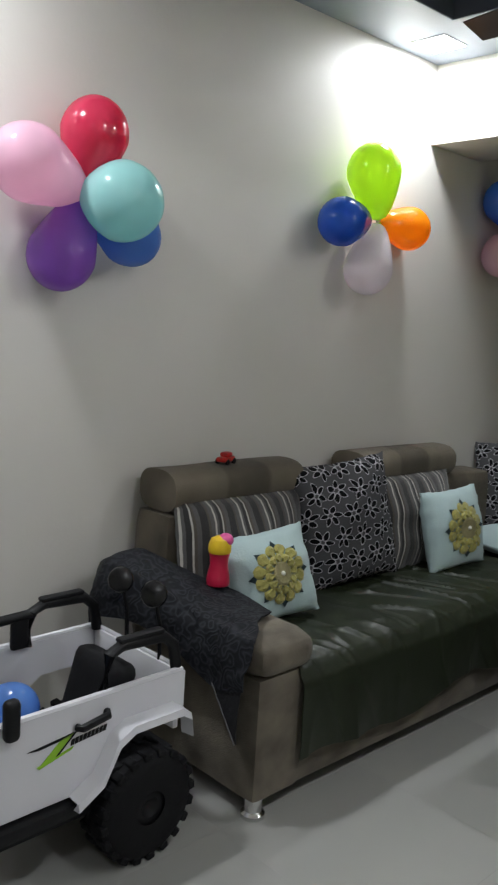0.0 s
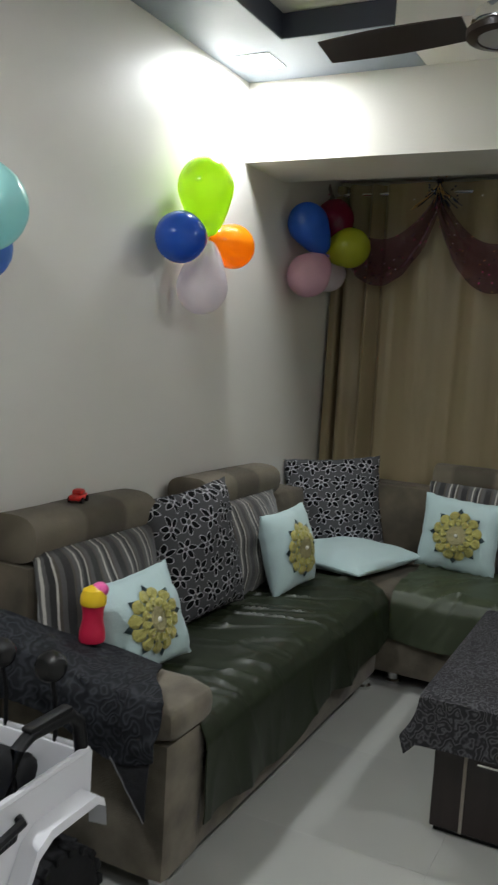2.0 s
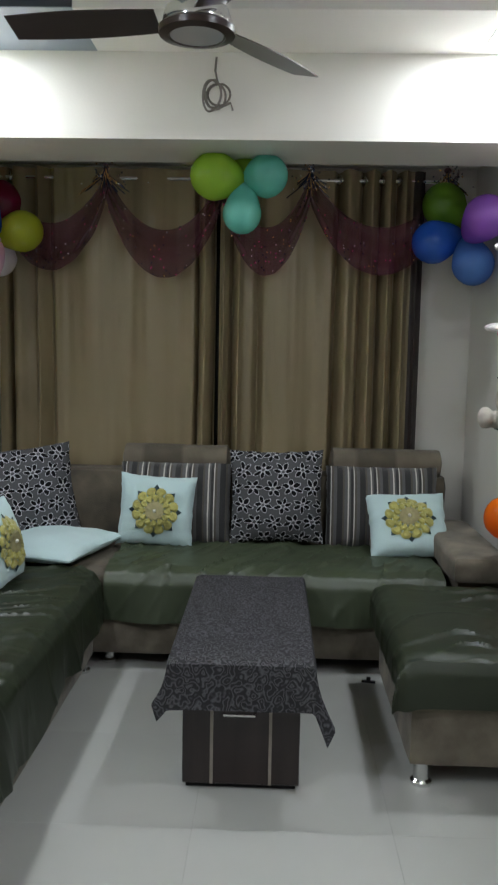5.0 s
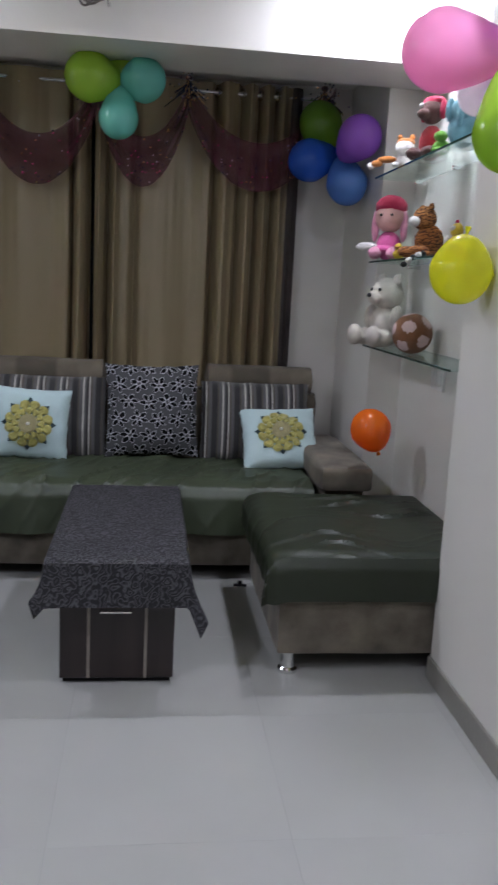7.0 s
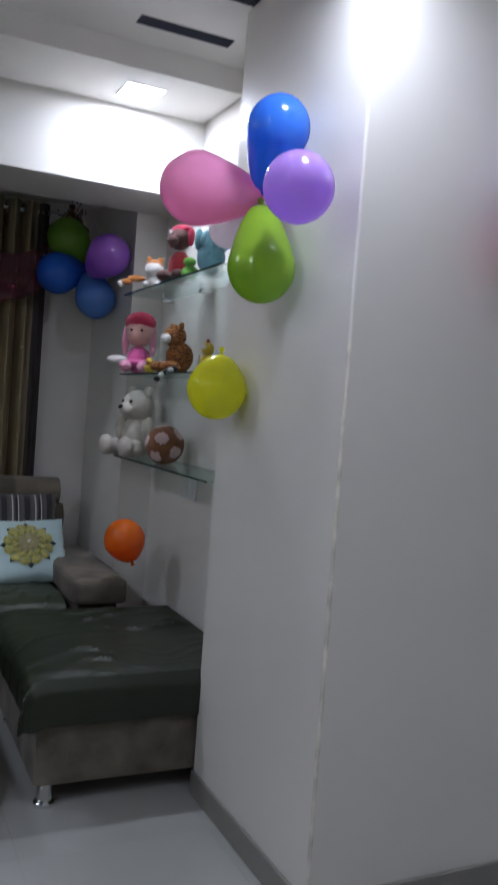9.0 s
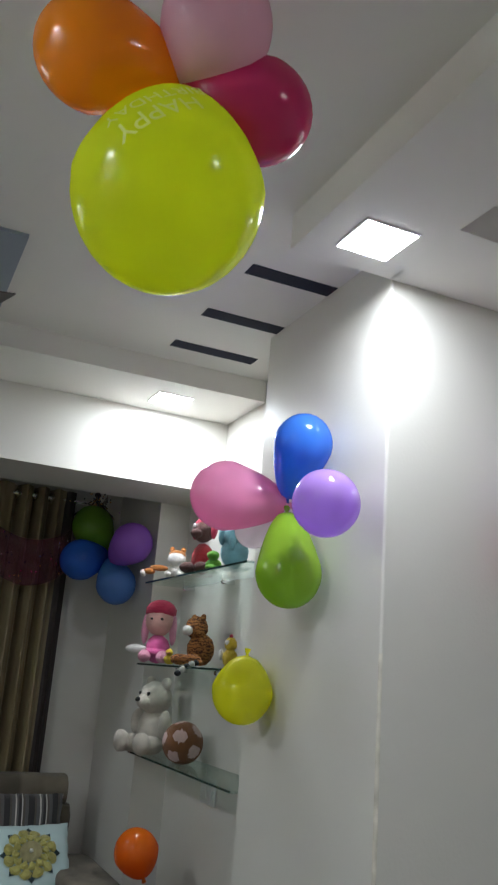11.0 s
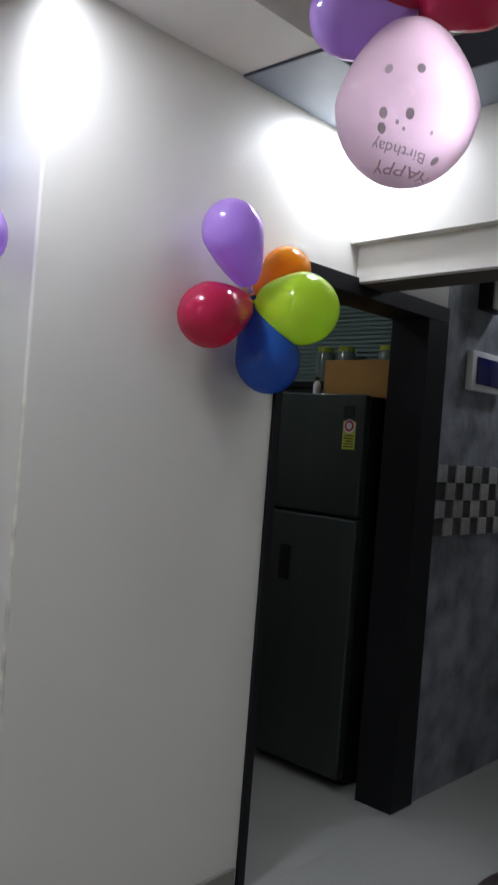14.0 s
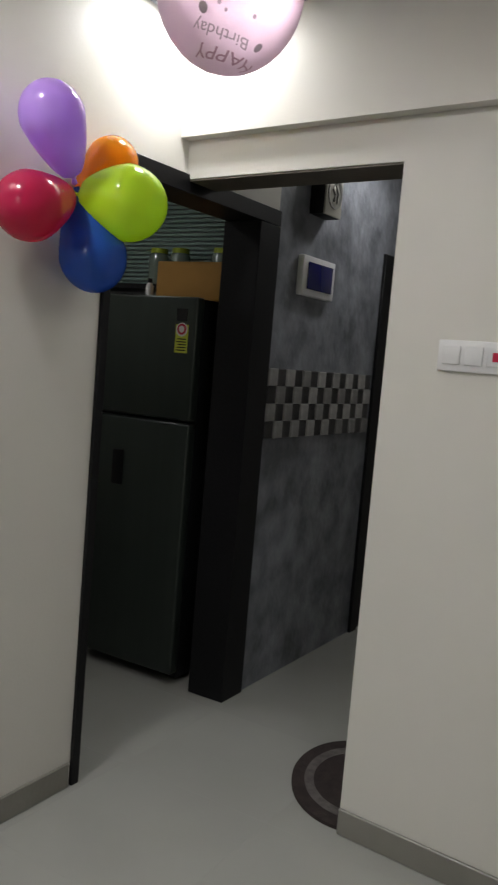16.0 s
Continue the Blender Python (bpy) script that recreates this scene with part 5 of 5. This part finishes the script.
part("plate", box(-0.075, 0.075, 0.001, 0.012, -0.05, 0.05, 0.003), M["white"], sk)
for i in (-0.035, 0.03):
    part("switch", box(i - 0.022, i + 0.022, 0.0122, 0.016, -0.03, 0.03, 0.002), M["white"], sk)

# ---- throw over the arm, bottle and toy on the sofa ----
def throw_bm():
    """A dark cloth over the sofa's arm: bunched high at the back, its outer side hanging down."""
    def fn(u, v):
        # u from the inner edge over the arm and down its outer side; v from the front to the back
        inner = 2.392 + 0.04 * min(1, v * 3)
        top = inner - 2.215
        drop = 0.150 + 0.03 * math.sin(v * 9) + 0.07 * max(0, v - 0.4)
        s = u * (top + drop)
        front = 2.965 - 0.130 * min(1, s / top) ** 1.3
        y = front + (3.50 - front) * v
        hump = 0.13 * math.exp(-((v - 0.75) / 0.28) ** 2)
        if s < top:
            x, z = inner - s * (1 + 1.1 * hump / top), 0.562 + hump * min(1, s / top * 1.5)
        else:
            d = s - top
            x, z = 2.210 - 0.03 * min(1, d * 12) - 1.1 * hump, 0.562 + hump - d
        lift = 0.012 * math.exp(-(((s - top) / 0.03) ** 2))
        w = 0.012 * noise.noise((x * 8, y * 8, z * 8)) + 0.010 * noise.noise((x * 17, y * 15, z * 12)) + 0.010 * (1 - abs(noise.noise((y * 13, z * 4, x * 4)))) ** 6
        return (x - abs(w), y + w * 0.5, z - lift + 0.5 * abs(w) + 0.006)
    return grid(fn, 54, 54, thick=0.005)


throw = part("throw", throw_bm(), M["throw"])
tagged(throw, "dark blue-grey jacquard throw over the sofa arm", "throw")
# its front corner hangs turned over, the dark back of the cloth outwards, edged with a frayed hem
flap = grid(lambda u, v: (2.172 - 0.006 * math.sin(3 * v), 2.852 + 0.115 * u * (1 - v) + 0.006 * v, 0.425 - 0.02 * u * (1 - v) - 0.165 * v), 8, 10, thick=0.004)
part("folded_corner", flap, mat("throw_back", (0.006, 0.006, 0.008), 0.9, var=0.3, vscale=20, bump=0.3), throw, "dark underside of the folded corner")
part("hem", tube([(2.166, 2.967 - 0.109 * k / 8, 0.405 - 0.145 * k / 8 + 0.003 * (k % 2)) for k in range(9)], 0.002, 6), M["hem"], throw, "frayed pale grey hem")
bot = thing("sipper_bottle", pose(2.37, 3.19, 0.60), "child's red sipper bottle with a yellow and pink lid", "bottle")
REDP = mat("red_plastic", (0.50, 0.015, 0.055), 0.3, bump=0.0)
YELP = mat("yellow_plastic", (0.75, 0.50, 0.02), 0.35, bump=0.0)
PNKP = mat("pink_plastic", (0.72, 0.10, 0.32), 0.35, bump=0.0)
part("bottle_body", lathe([(0, 0), (0.036, 0), (0.038, 0.008), (0.036, 0.03), (0.029, 0.062), (0.030, 0.085), (0.034, 0.105), (0, 0.105)], 24), REDP, bot)
part("lid", lathe([(0.0355, 0.105), (0.037, 0.11), (0.037, 0.128), (0.030, 0.148), (0.012, 0.158), (0, 0.159)], 24), YELP, bot, "yellow screw lid")
part("spout_cover", ball(0.026, (1, 1, 0.85), (0.014, -0.010, 0.145), 16), PNKP, bot, "pink spout cover")
tc = thing("toy_car", pose(2.60, 3.44, 0.932, 0, 0, 20), "tiny red toy car on the sofa's head roll", "toy car")
bmt = box(-0.038, 0.038, -0.020, 0.020, 0.008, 0.026, 0.006)
box(-0.020, 0.022, -0.017, 0.017, 0.024, 0.042, 0.008, bm=bmt)
part("body", bmt, mat("toy_red", (0.5, 0.02, 0.015), 0.3, var=0.5, vscale=60, bump=0.0), tc)
for wx in (-0.024, 0.024):
    for wy in (-0.02, 0.02):
        part("wheel", lathe([(0, -0.004), (0.010, -0.004), (0.010, 0.004), (0, 0.004)], 12, m=pose(wx, wy, 0.010, 90, 0, 0)), M["tyre"], tc)

# ---- ride-on toy jeep ----
JM = pose(1.534, 2.898, 0, 0, 0, 1.5)     # x towards the sofa, y towards the wall
jeep = thing("ride_on_jeep", JM, "white and black ride-on toy jeep beside the sofa", "toy car")
WHITEP = mat("white_body_plastic", (0.66, 0.66, 0.69), 0.32, var=0.03, bump=0.02, bscale=30)


def side_panel(y):
    """A side of the tub: straight sill and rim, with the wheel arch cut out of the rear lower corner."""
    outline = [(-0.60, 0.27), (0.17, 0.27), (0.215, 0.30), (0.25, 0.365), (0.29, 0.395), (0.47, 0.395), (0.485, 0.40), (0.485, 0.50), (-0.60, 0.50)]
    bm = bmesh.new()
    a = [bm.verts.new((x, y, z)) for x, z in outline]
    b = [bm.verts.new((x, y + 0.018, z)) for x, z in outline]
    bm.faces.new(a)
    bm.faces.new(b[::-1])
    for i in range(len(a)):
        j = (i + 1) % len(a)
        bm.faces.new((a[i], b[i], b[j], a[j]))
    return bm


part("side_panel", side_panel(0.0), WHITEP, jeep, smooth=False)
part("side_panel", side_panel(0.40), WHITEP, jeep, smooth=False)
part("rear_panel", box(0.467, 0.485, 0.018, 0.40, 0.33, 0.50, 0.004), WHITEP, jeep)
part("rim", tube([(-0.6, 0.009, 0.503), (0.476, 0.009, 0.503), (0.476, 0.41, 0.503), (-0.6, 0.41, 0.503)], 0.010, 8), WHITEP, jeep)
part("tub_floor", box(-0.6, 0.467, 0.018, 0.40, 0.27, 0.285), M["black"], jeep)


def fender(y):
    pts = [(0.13, 0.275), (0.20, 0.315), (0.245, 0.40), (0.29, 0.425), (0.445, 0.425), (0.475, 0.405), (0.482, 0.355)]
    bm = bmesh.new()
    rows = [[bm.verts.new((x, y + dy, z + dz)) for x, z in pts] for dy, dz in ((0.0, 0.0), (-0.045, -0.004), (-0.050, -0.022), (0.0, -0.028))]
    for a, b in zip(rows, rows[1:]):
        for i in range(len(pts) - 1):
            bm.faces.new((a[i], a[i + 1], b[i + 1], b[i]))
    return bm


part("fender", fender(-0.001), WHITEP, jeep)
part("sill_step", box(-0.5, 0.15, -0.025, 0.03, 0.225, 0.262, 0.012), M["black"], jeep)
part("chassis", box(-0.6, 0.42, 0.05, 0.36, 0.16, 0.27, 0.01), M["black"], jeep)


def jeep_wheel(x, y):
    prof = [(0.05, -0.058), (0.11, -0.062), (0.14, -0.056), (0.160, -0.042), (0.164, 0.0), (0.160, 0.042), (0.14, 0.056), (0.11, 0.062), (0.05, 0.058)]
    w = part("wheel", lathe([(0, 0.030), (0.03, 0.052), (0.05, 0.050), (0.07, 0.040), (0.095, 0.060), (0.10, 0.05), (0.10, -0.05), (0, -0.04)], 24), M["black"], jeep)
    w.matrix_local = pose(x, y, 0.154, 90, 0, 0) @ Matrix.Diagonal((0.91, 0.91, 0.95, 1))
    t = part("tyre", lathe(prof, 40), M["tyre"], w)
    bm = bmesh.new()
    for k in range(20):
        for s in (-1, 1):
            n0 = len(bm.verts)
            box(0.146, 0.169, -0.014, 0.014, 0.010 * s, 0.055 * s, 0.004, 1, bm=bm)
            bm.verts.ensure_lookup_table()
            bmesh.ops.transform(bm, matrix=pose(0, 0, 0, 0, 0, 360 * (k + 0.25 * s) / 20), verts=bm.verts[n0:])
    part("tread", bm, M["tyre"], w)


for wx, wy in ((0.375, 0.035), (0.375, 0.36), (-0.45, 0.035), (-0.45, 0.36)):
    jeep_wheel(wx, wy)
# roll hoops over the rear corners; the far one runs on as a rail
for y in (0.02, 0.39):
    part("roll_bar", tube([(0.470, y, 0.50), (0.455, y, 0.575), (0.42, y, 0.605), (0.29, y, 0.612), (0.25, y, 0.595), (0.235, y, 0.50)], 0.016, 10), M["black"], jeep)
    part("grip", box(0.275, 0.415, y - 0.015, y + 0.015, 0.618, 0.632, 0.006), M["black"], jeep)
part("cage_rail", tube([(0.25, 0.39, 0.590), (0.05, 0.39, 0.585), (-0.30, 0.39, 0.585), (-0.5, 0.39, 0.56)], 0.014, 10), M["black"], jeep)
part("post", slab_bm(0.185, 0.240, 0.378, 0.402, 0.495, 0.59, 0.01, 3, 0.002), M["black"], jeep)
part("mirror", slab_bm(-0.055, -0.015, -0.033, 0.0, 0.475, 0.575, 0.015, 3, 0.003), M["black"], jeep)
for y in (0.10, 0.25):
    part("spot_lamp", lathe([(0, -0.036), (0.018, -0.032), (0.030, -0.018), (0.035, 0.0), (0.037, 0.014), (0.034, 0.020), (0.024, 0.024), (0, 0.026)], 28, m=pose(0.45, y, 0.69, 0, -70, 40)), M["gloss_black"], jeep, "round glossy black spot lamp")
    part("bracket", tube([(0.476, y, 0.50), (0.472, y, 0.60), (0.455, y, 0.665)], 0.006, 8), M["black"], jeep)
for y in (0.055, 0.225):
    part("seat", slab_bm(-0.12, 0.16, y, y + 0.14, 0.285, 0.36, 0.02, 2, 0.004), M["black"], jeep)
b = part("seat_back", slab_bm(-0.040, 0.040, 0.05, 0.26, 0.0, 0.21, 0.03, 4, 0.004), M["tyre"], jeep)
b.matrix_local = pose(0.285, 0, 0.33, 0, 16, 0)
part("steering_wheel", lathe([(0.062, -0.006), (0.070, 0.0), (0.062, 0.006), (0.054, 0.0), (0.062, -0.006)], 24, m=pose(-0.26, 0.12, 0.49, 0, -55, 0)), M["black"], jeep)
part("door_handle", tube([(0.145, -0.006, 0.448), (0.15, -0.022, 0.450), (0.225, -0.022, 0.462), (0.23, -0.006, 0.464)], 0.010, 8), M["black"], jeep)
GRN = mat("decal_green", (0.25, 0.50, 0.02), 0.4, bump=0.0)


def decal(pts, material):
    bm = bmesh.new()
    vs = [bm.verts.new((x + 0.035, -0.0022, z + 0.016)) for x, z in pts]
    bm.faces.new(vs)
    got = bmesh.ops.extrude_face_region(bm, geom=list(bm.faces))
    bmesh.ops.translate(bm, verts=[v for v in got["geom"] if isinstance(v, bmesh.types.BMVert)], vec=(0, 0.0018, 0))
    part("decal", bm, material, jeep, "green and black sticker", smooth=False)


decal([(-0.02, 0.408), (0.105, 0.420), (0.098, 0.413), (0.01, 0.404)], M["black"])
decal([(0.070, 0.412), (0.105, 0.420), (0.055, 0.374), (0.018, 0.366)], GRN)
decal([(0.105, 0.420), (0.113, 0.419), (0.063, 0.374), (0.055, 0.374)], M["black"])
decal([(0.006, 0.363), (0.105, 0.385), (0.099, 0.378), (0.012, 0.356)], GRN)
for i in range(9):
    decal([(0.096 + i * 0.0115, 0.388 + i * 0.001), (0.105 + i * 0.0115, 0.389 + i * 0.001), (0.108 + i * 0.0115, 0.404 + i * 0.001), (0.099 + i * 0.0115, 0.403 + i * 0.001)], M["black"])
inb = balloon("sky", (1.60, 3.08, 0.438), (1.53, 3.06, 0.43), 0.070, "light blue balloon lying in the toy jeep", "balloons loose")

clip = thing("hair_clip", pose(3.90, 1.625, 0.0, 0, 0, 80) @ Matrix.Diagonal((0.75, 0.75, 0.75, 1)), "small black plastic clip lying on the floor tiles", "clip")
part("jaw", box(-0.040, 0.040, -0.012, 0.012, 0.0, 0.012, 0.004), M["black"], clip)
part("grip", box(-0.012, 0.012, -0.006, 0.006, 0.012, 0.034, 0.004), M["black"], clip)

# ---- kitchen doorway ----
kf = tagged(new("door_1"), "black granite frame round the kitchen doorway", "door frame", kind="structure")
part("jamb", box(2.176, 2.356, K0 - 0.022, K0 + 0.012, 0, KT - 0.0, 0.002, 1), M["granite"], kf)
part("jamb", box(2.176, 2.356, K1, K1 + 0.16, 0, KT - 0.062, 0.002, 1), M["granite"], kf)
part("lintel", box(2.176, 2.356, K1, K0 + 0.012, KT - 0.06, KT + 0.004, 0.002, 1), M["granite"], kf)

fr = thing("refrigerator", pose(0, 0, 0), "tall dark grey two-door refrigerator in the kitchen doorway", "refrigerator")
STEEL = mat("dark_steel", (0.043, 0.054, 0.048), 0.30, metal=0.35, var=0.08, vscale=2, bump=0.02, bscale=200, stretch=(8, 1, 0.1))
part("cabinet", box(2.455, 3.03, -1.42, -0.835, 0.02, 1.715, 0.006), M["black"], fr)
part("lower_door", box(2.45, 3.035, -0.83, -0.775, 0.05, 1.172, 0.010, 3), STEEL, fr)
part("upper_door", box(2.45, 3.035, -0.83, -0.775, 1.186, 1.72, 0.010, 3), STEEL, fr)
part("handle_recess", box(2.80, 2.86, -0.776, -0.768, 0.86, 1.02, 0.003), M["black"], fr)
part("display", box(2.50, 2.555, -0.776, -0.772, 1.615, 1.668), M["gloss_black"], fr)
lb = part("energy_label", box(2.489, 2.556, -0.776, -0.773, 1.478, 1.60), mat("label_yellow", (0.55, 0.60, 0.06), 0.5, bump=0.0), fr, "yellow-green energy rating label")
part("label_badge", lathe([(0, 0), (0.030, 0), (0.030, 0.0015), (0, 0.0015)], 20, m=pose(2.5225, -0.772, 1.578, 90, 0, 0)), M["white"], lb)
for i in range(5):
    part("label_bar", box(2.496, 2.496 + 0.052 - 0.004 * (i % 3), -0.7729, -0.7722, 1.487 + i * 0.012, 1.492 + i * 0.012), M["black"], lb)
part("label_arch", lathe([(0.015, 0), (0.024, 0), (0.024, 0.002), (0.015, 0.002)], 16, m=pose(2.5225, -0.7705, 1.58, 90, 0, 0)), REDP, lb)
bx = thing("cardboard_box", pose(2.60, -1.05, 1.717), "closed brown cardboard box on the refrigerator", "box")
part("carton", box(-0.19, 0.19, -0.14, 0.14, 0, 0.17, 0.003, 1), mat("cardboard", (0.42, 0.22, 0.05), 0.8, var=0.1, vscale=6, bump=0.1), bx)
part("tape", box(-0.191, 0.191, -0.02, 0.02, 0.1702, 0.1715), mat("packing_tape", (0.30, 0.18, 0.07), 0.3, bump=0.0), bx)
pb = thing("bottle", pose(2.86, -0.95, 1.717), "small white bottle on the refrigerator", "bottle")
part("bottle_body", lathe([(0, 0), (0.018, 0), (0.018, 0.06), (0.009, 0.075), (0, 0.075)], 16), M["white"], pb)
part("cap", lathe([(0, 0.075), (0.010, 0.075), (0.010, 0.095), (0, 0.095)], 16), M["black"], pb)
# kitchen wall cupboard with ribbed glass and jars behind the refrigerator
cb = thing("kitchen_shelf", pose(0, 0, 0), "dark kitchen shelf with ribbed green glass behind", "shelf")
part("board", box(2.36, 3.9, -1.49, -1.30, 1.80, 1.825), M["black"], cb)
RIB = mat("ribbed_glass", (0.19, 0.27, 0.25), 0.25, bump=0.0, var=0.1)
for i in range(22):
    part("slat", box(2.36, 3.9, -1.495, -1.482, 1.835 + i * 0.024, 1.853 + i * 0.024, 0.003, 1), RIB, cb)
LIME = mat("lime_lid", (0.35, 0.42, 0.03), 0.4, bump=0.0)
JARG = mat("jar_plastic", (0.15, 0.19, 0.16), 0.15, bump=0.0)
for jx in (2.62, 2.76, 3.02, 3.16):
    j = thing("jar", pose(jx, -1.38, 1.826), "clear kitchen jar with a lime green lid", "jar", "kitchen jars")
    part("glass", lathe([(0, 0), (0.05, 0), (0.052, 0.01), (0.052, 0.15), (0.042, 0.165), (0, 0.165)], 20), JARG, j)
    part("lid", lathe([(0, 0.165), (0.044, 0.165), (0.044, 0.19), (0, 0.19)], 20), LIME, j)

# ---- passage ----
db = thing("distribution_board", pose(2.19, -1.30, 1.78), "white electrical board with a dark blue lid on the grey wall", "electrical board")
part("case", box(-0.035, -0.001, -0.155, 0.160, 0, 0.178, 0.008), M["white"], db)
part("lid", box(-0.041, -0.036, -0.118, 0.122, 0.03, 0.150, 0.004), mat("blue_lid", (0.012, 0.014, 0.10), 0.12, bump=0.0), db, "dark blue see-through lid")
ch = thing("door_chime", pose(2.19, -1.285, 2.145), "white wall chime with a round emblem, black sided", "chime")
part("case", box(-0.070, -0.001, -0.080, 0.080, 0, 0.19, 0.004), M["black"], ch)
part("front", box(-0.082, -0.0705, -0.080, 0.080, 0, 0.19, 0.005), mat("ivory_plastic", (0.40, 0.39, 0.34), 0.5, bump=0.05), ch)
part("emblem", lathe([(0.058, 0), (0.068, 0), (0.068, 0.004), (0.058, 0.004)], 28, m=pose(-0.0825, 0, 0.1, 0, -90, 0)), M["grout"], ch)
part("emblem_inner", tube([(-0.085, -0.02, 0.06), (-0.085, -0.028, 0.10), (-0.085, 0.0, 0.145), (-0.085, 0.028, 0.115), (-0.085, 0.0, 0.095), (-0.085, 0.012, 0.065)], 0.005, 6), M["grout"], ch)
d2 = tagged(new("door_2"), "black door frame at the passage's end", "door frame", kind="structure")
part("jamb", box(2.172, 2.1895, -2.16, -2.08, 0, 2.10, 0.002, 1), M["granite"], d2)
part("lintel", box(2.172, 2.1895, -3.0, -2.16, 2.02, 2.10, 0.002, 1), M["granite"], d2)
part("leaf", box(2.180, 2.1895, -3.0, -2.161, 0.01, 2.019), M["black"], d2)
rug = thing("doormat", pose(1.43, -0.545, 0.0, 0, 0, 20), "oval brown doormat with pale rings on the floor", "mat")
DKB = mat("mat_brown", (0.035, 0.024, 0.022), 0.95, var=0.3, vscale=30, bump=0.8, bscale=200)
GYB = mat("mat_grey", (0.13, 0.115, 0.11), 0.95, var=0.3, vscale=30, bump=0.8, bscale=200)
for k, (r0, r1, mt, z) in enumerate(((0.28, 0.225, DKB, 0.012), (0.225, 0.185, GYB, 0.013), (0.185, 0.0, DKB, 0.012))):
    bm = bmesh.new()
    lathe([(r0, 0.0), (r0, z), (r1, z)] if r1 else [(r0, 0.0), (r0, z), (0, z)], 48, bm)
    bmesh.ops.scale(bm, verts=bm.verts, vec=(0.82, 1.15, 1))
    part("ring", bm, mt, rug)
sw = thing("switchboard", SOUTH, "white modular switchboard on the cream wall", "switch")
part("plate", box(-1.30, -1.019, 0.001, 0.012, 1.486, 1.575, 0.004), M["white"], sw)
for i in range(4):
    part("rocker", box(-1.036 - 0.066 * i - 0.052, -1.036 - 0.066 * i, 0.0122, 0.017, 1.506, 1.559, 0.003), M["white"], sw)
part("label_mark", box(-1.036 - 0.132 - 0.036, -1.036 - 0.132 - 0.016, 0.0172, 0.0182, 1.52, 1.545), REDP, sw)


# ---- pieces of floor and wall ----
def piece_mesh(name, w, d, h, bevel, material):
    bm = box(-w / 2, w / 2, -d / 2, d / 2, 0, h)
    top = [e for e in bm.edges if all(v.co.z > h - 1e-6 for v in e.verts)]
    bmesh.ops.bevel(bm, geom=top, offset=bevel, segments=1, affect="EDGES")
    return finish(bm, name, material, False)


TILE = 0.60
tile_me = piece_mesh("tile", TILE - 0.0003, TILE - 0.0003, 0.005, 0.0001, M["tile"])
for i in range(-3, 9):
    for j in range(-6, 6):
        cx, cy = 0.05 + TILE * i, 0.18 + TILE * j
        if cx + TILE / 2 > WEST_X and cx - TILE / 2 < FAR_X and cy - TILE / 2 < WALL_Y:
            t = new("tile", tile_me)
            t.parent = FLOOR
            t.location = (cx, cy, -0.005)

MOS = [mat("mosaic_dark", (0.028, 0.027, 0.029), 0.3, var=0.3, vscale=30, island=0.3), mat("mosaic_pale", (0.30, 0.295, 0.29), 0.3, var=0.2, vscale=30, island=0.3)]
mos_me = [piece_mesh("mosaic_tile", 0.076, 0.076, 0.012 + 0.006 * k, 0.004, MOS[k]) for k in range(2)]
passage = bpy.data.objects["wall_passage"]
for r in range(4):
    for c in range(14):
        y = -0.995 - 0.0775 * c
        if y < -2.06:
            continue
        t = new("mosaic_tile", mos_me[(r + c) % 2])
        t.parent = passage
        t.matrix_local = pose(2.1905, y, 1.175 + 0.0775 * r, 0, -90, 0)
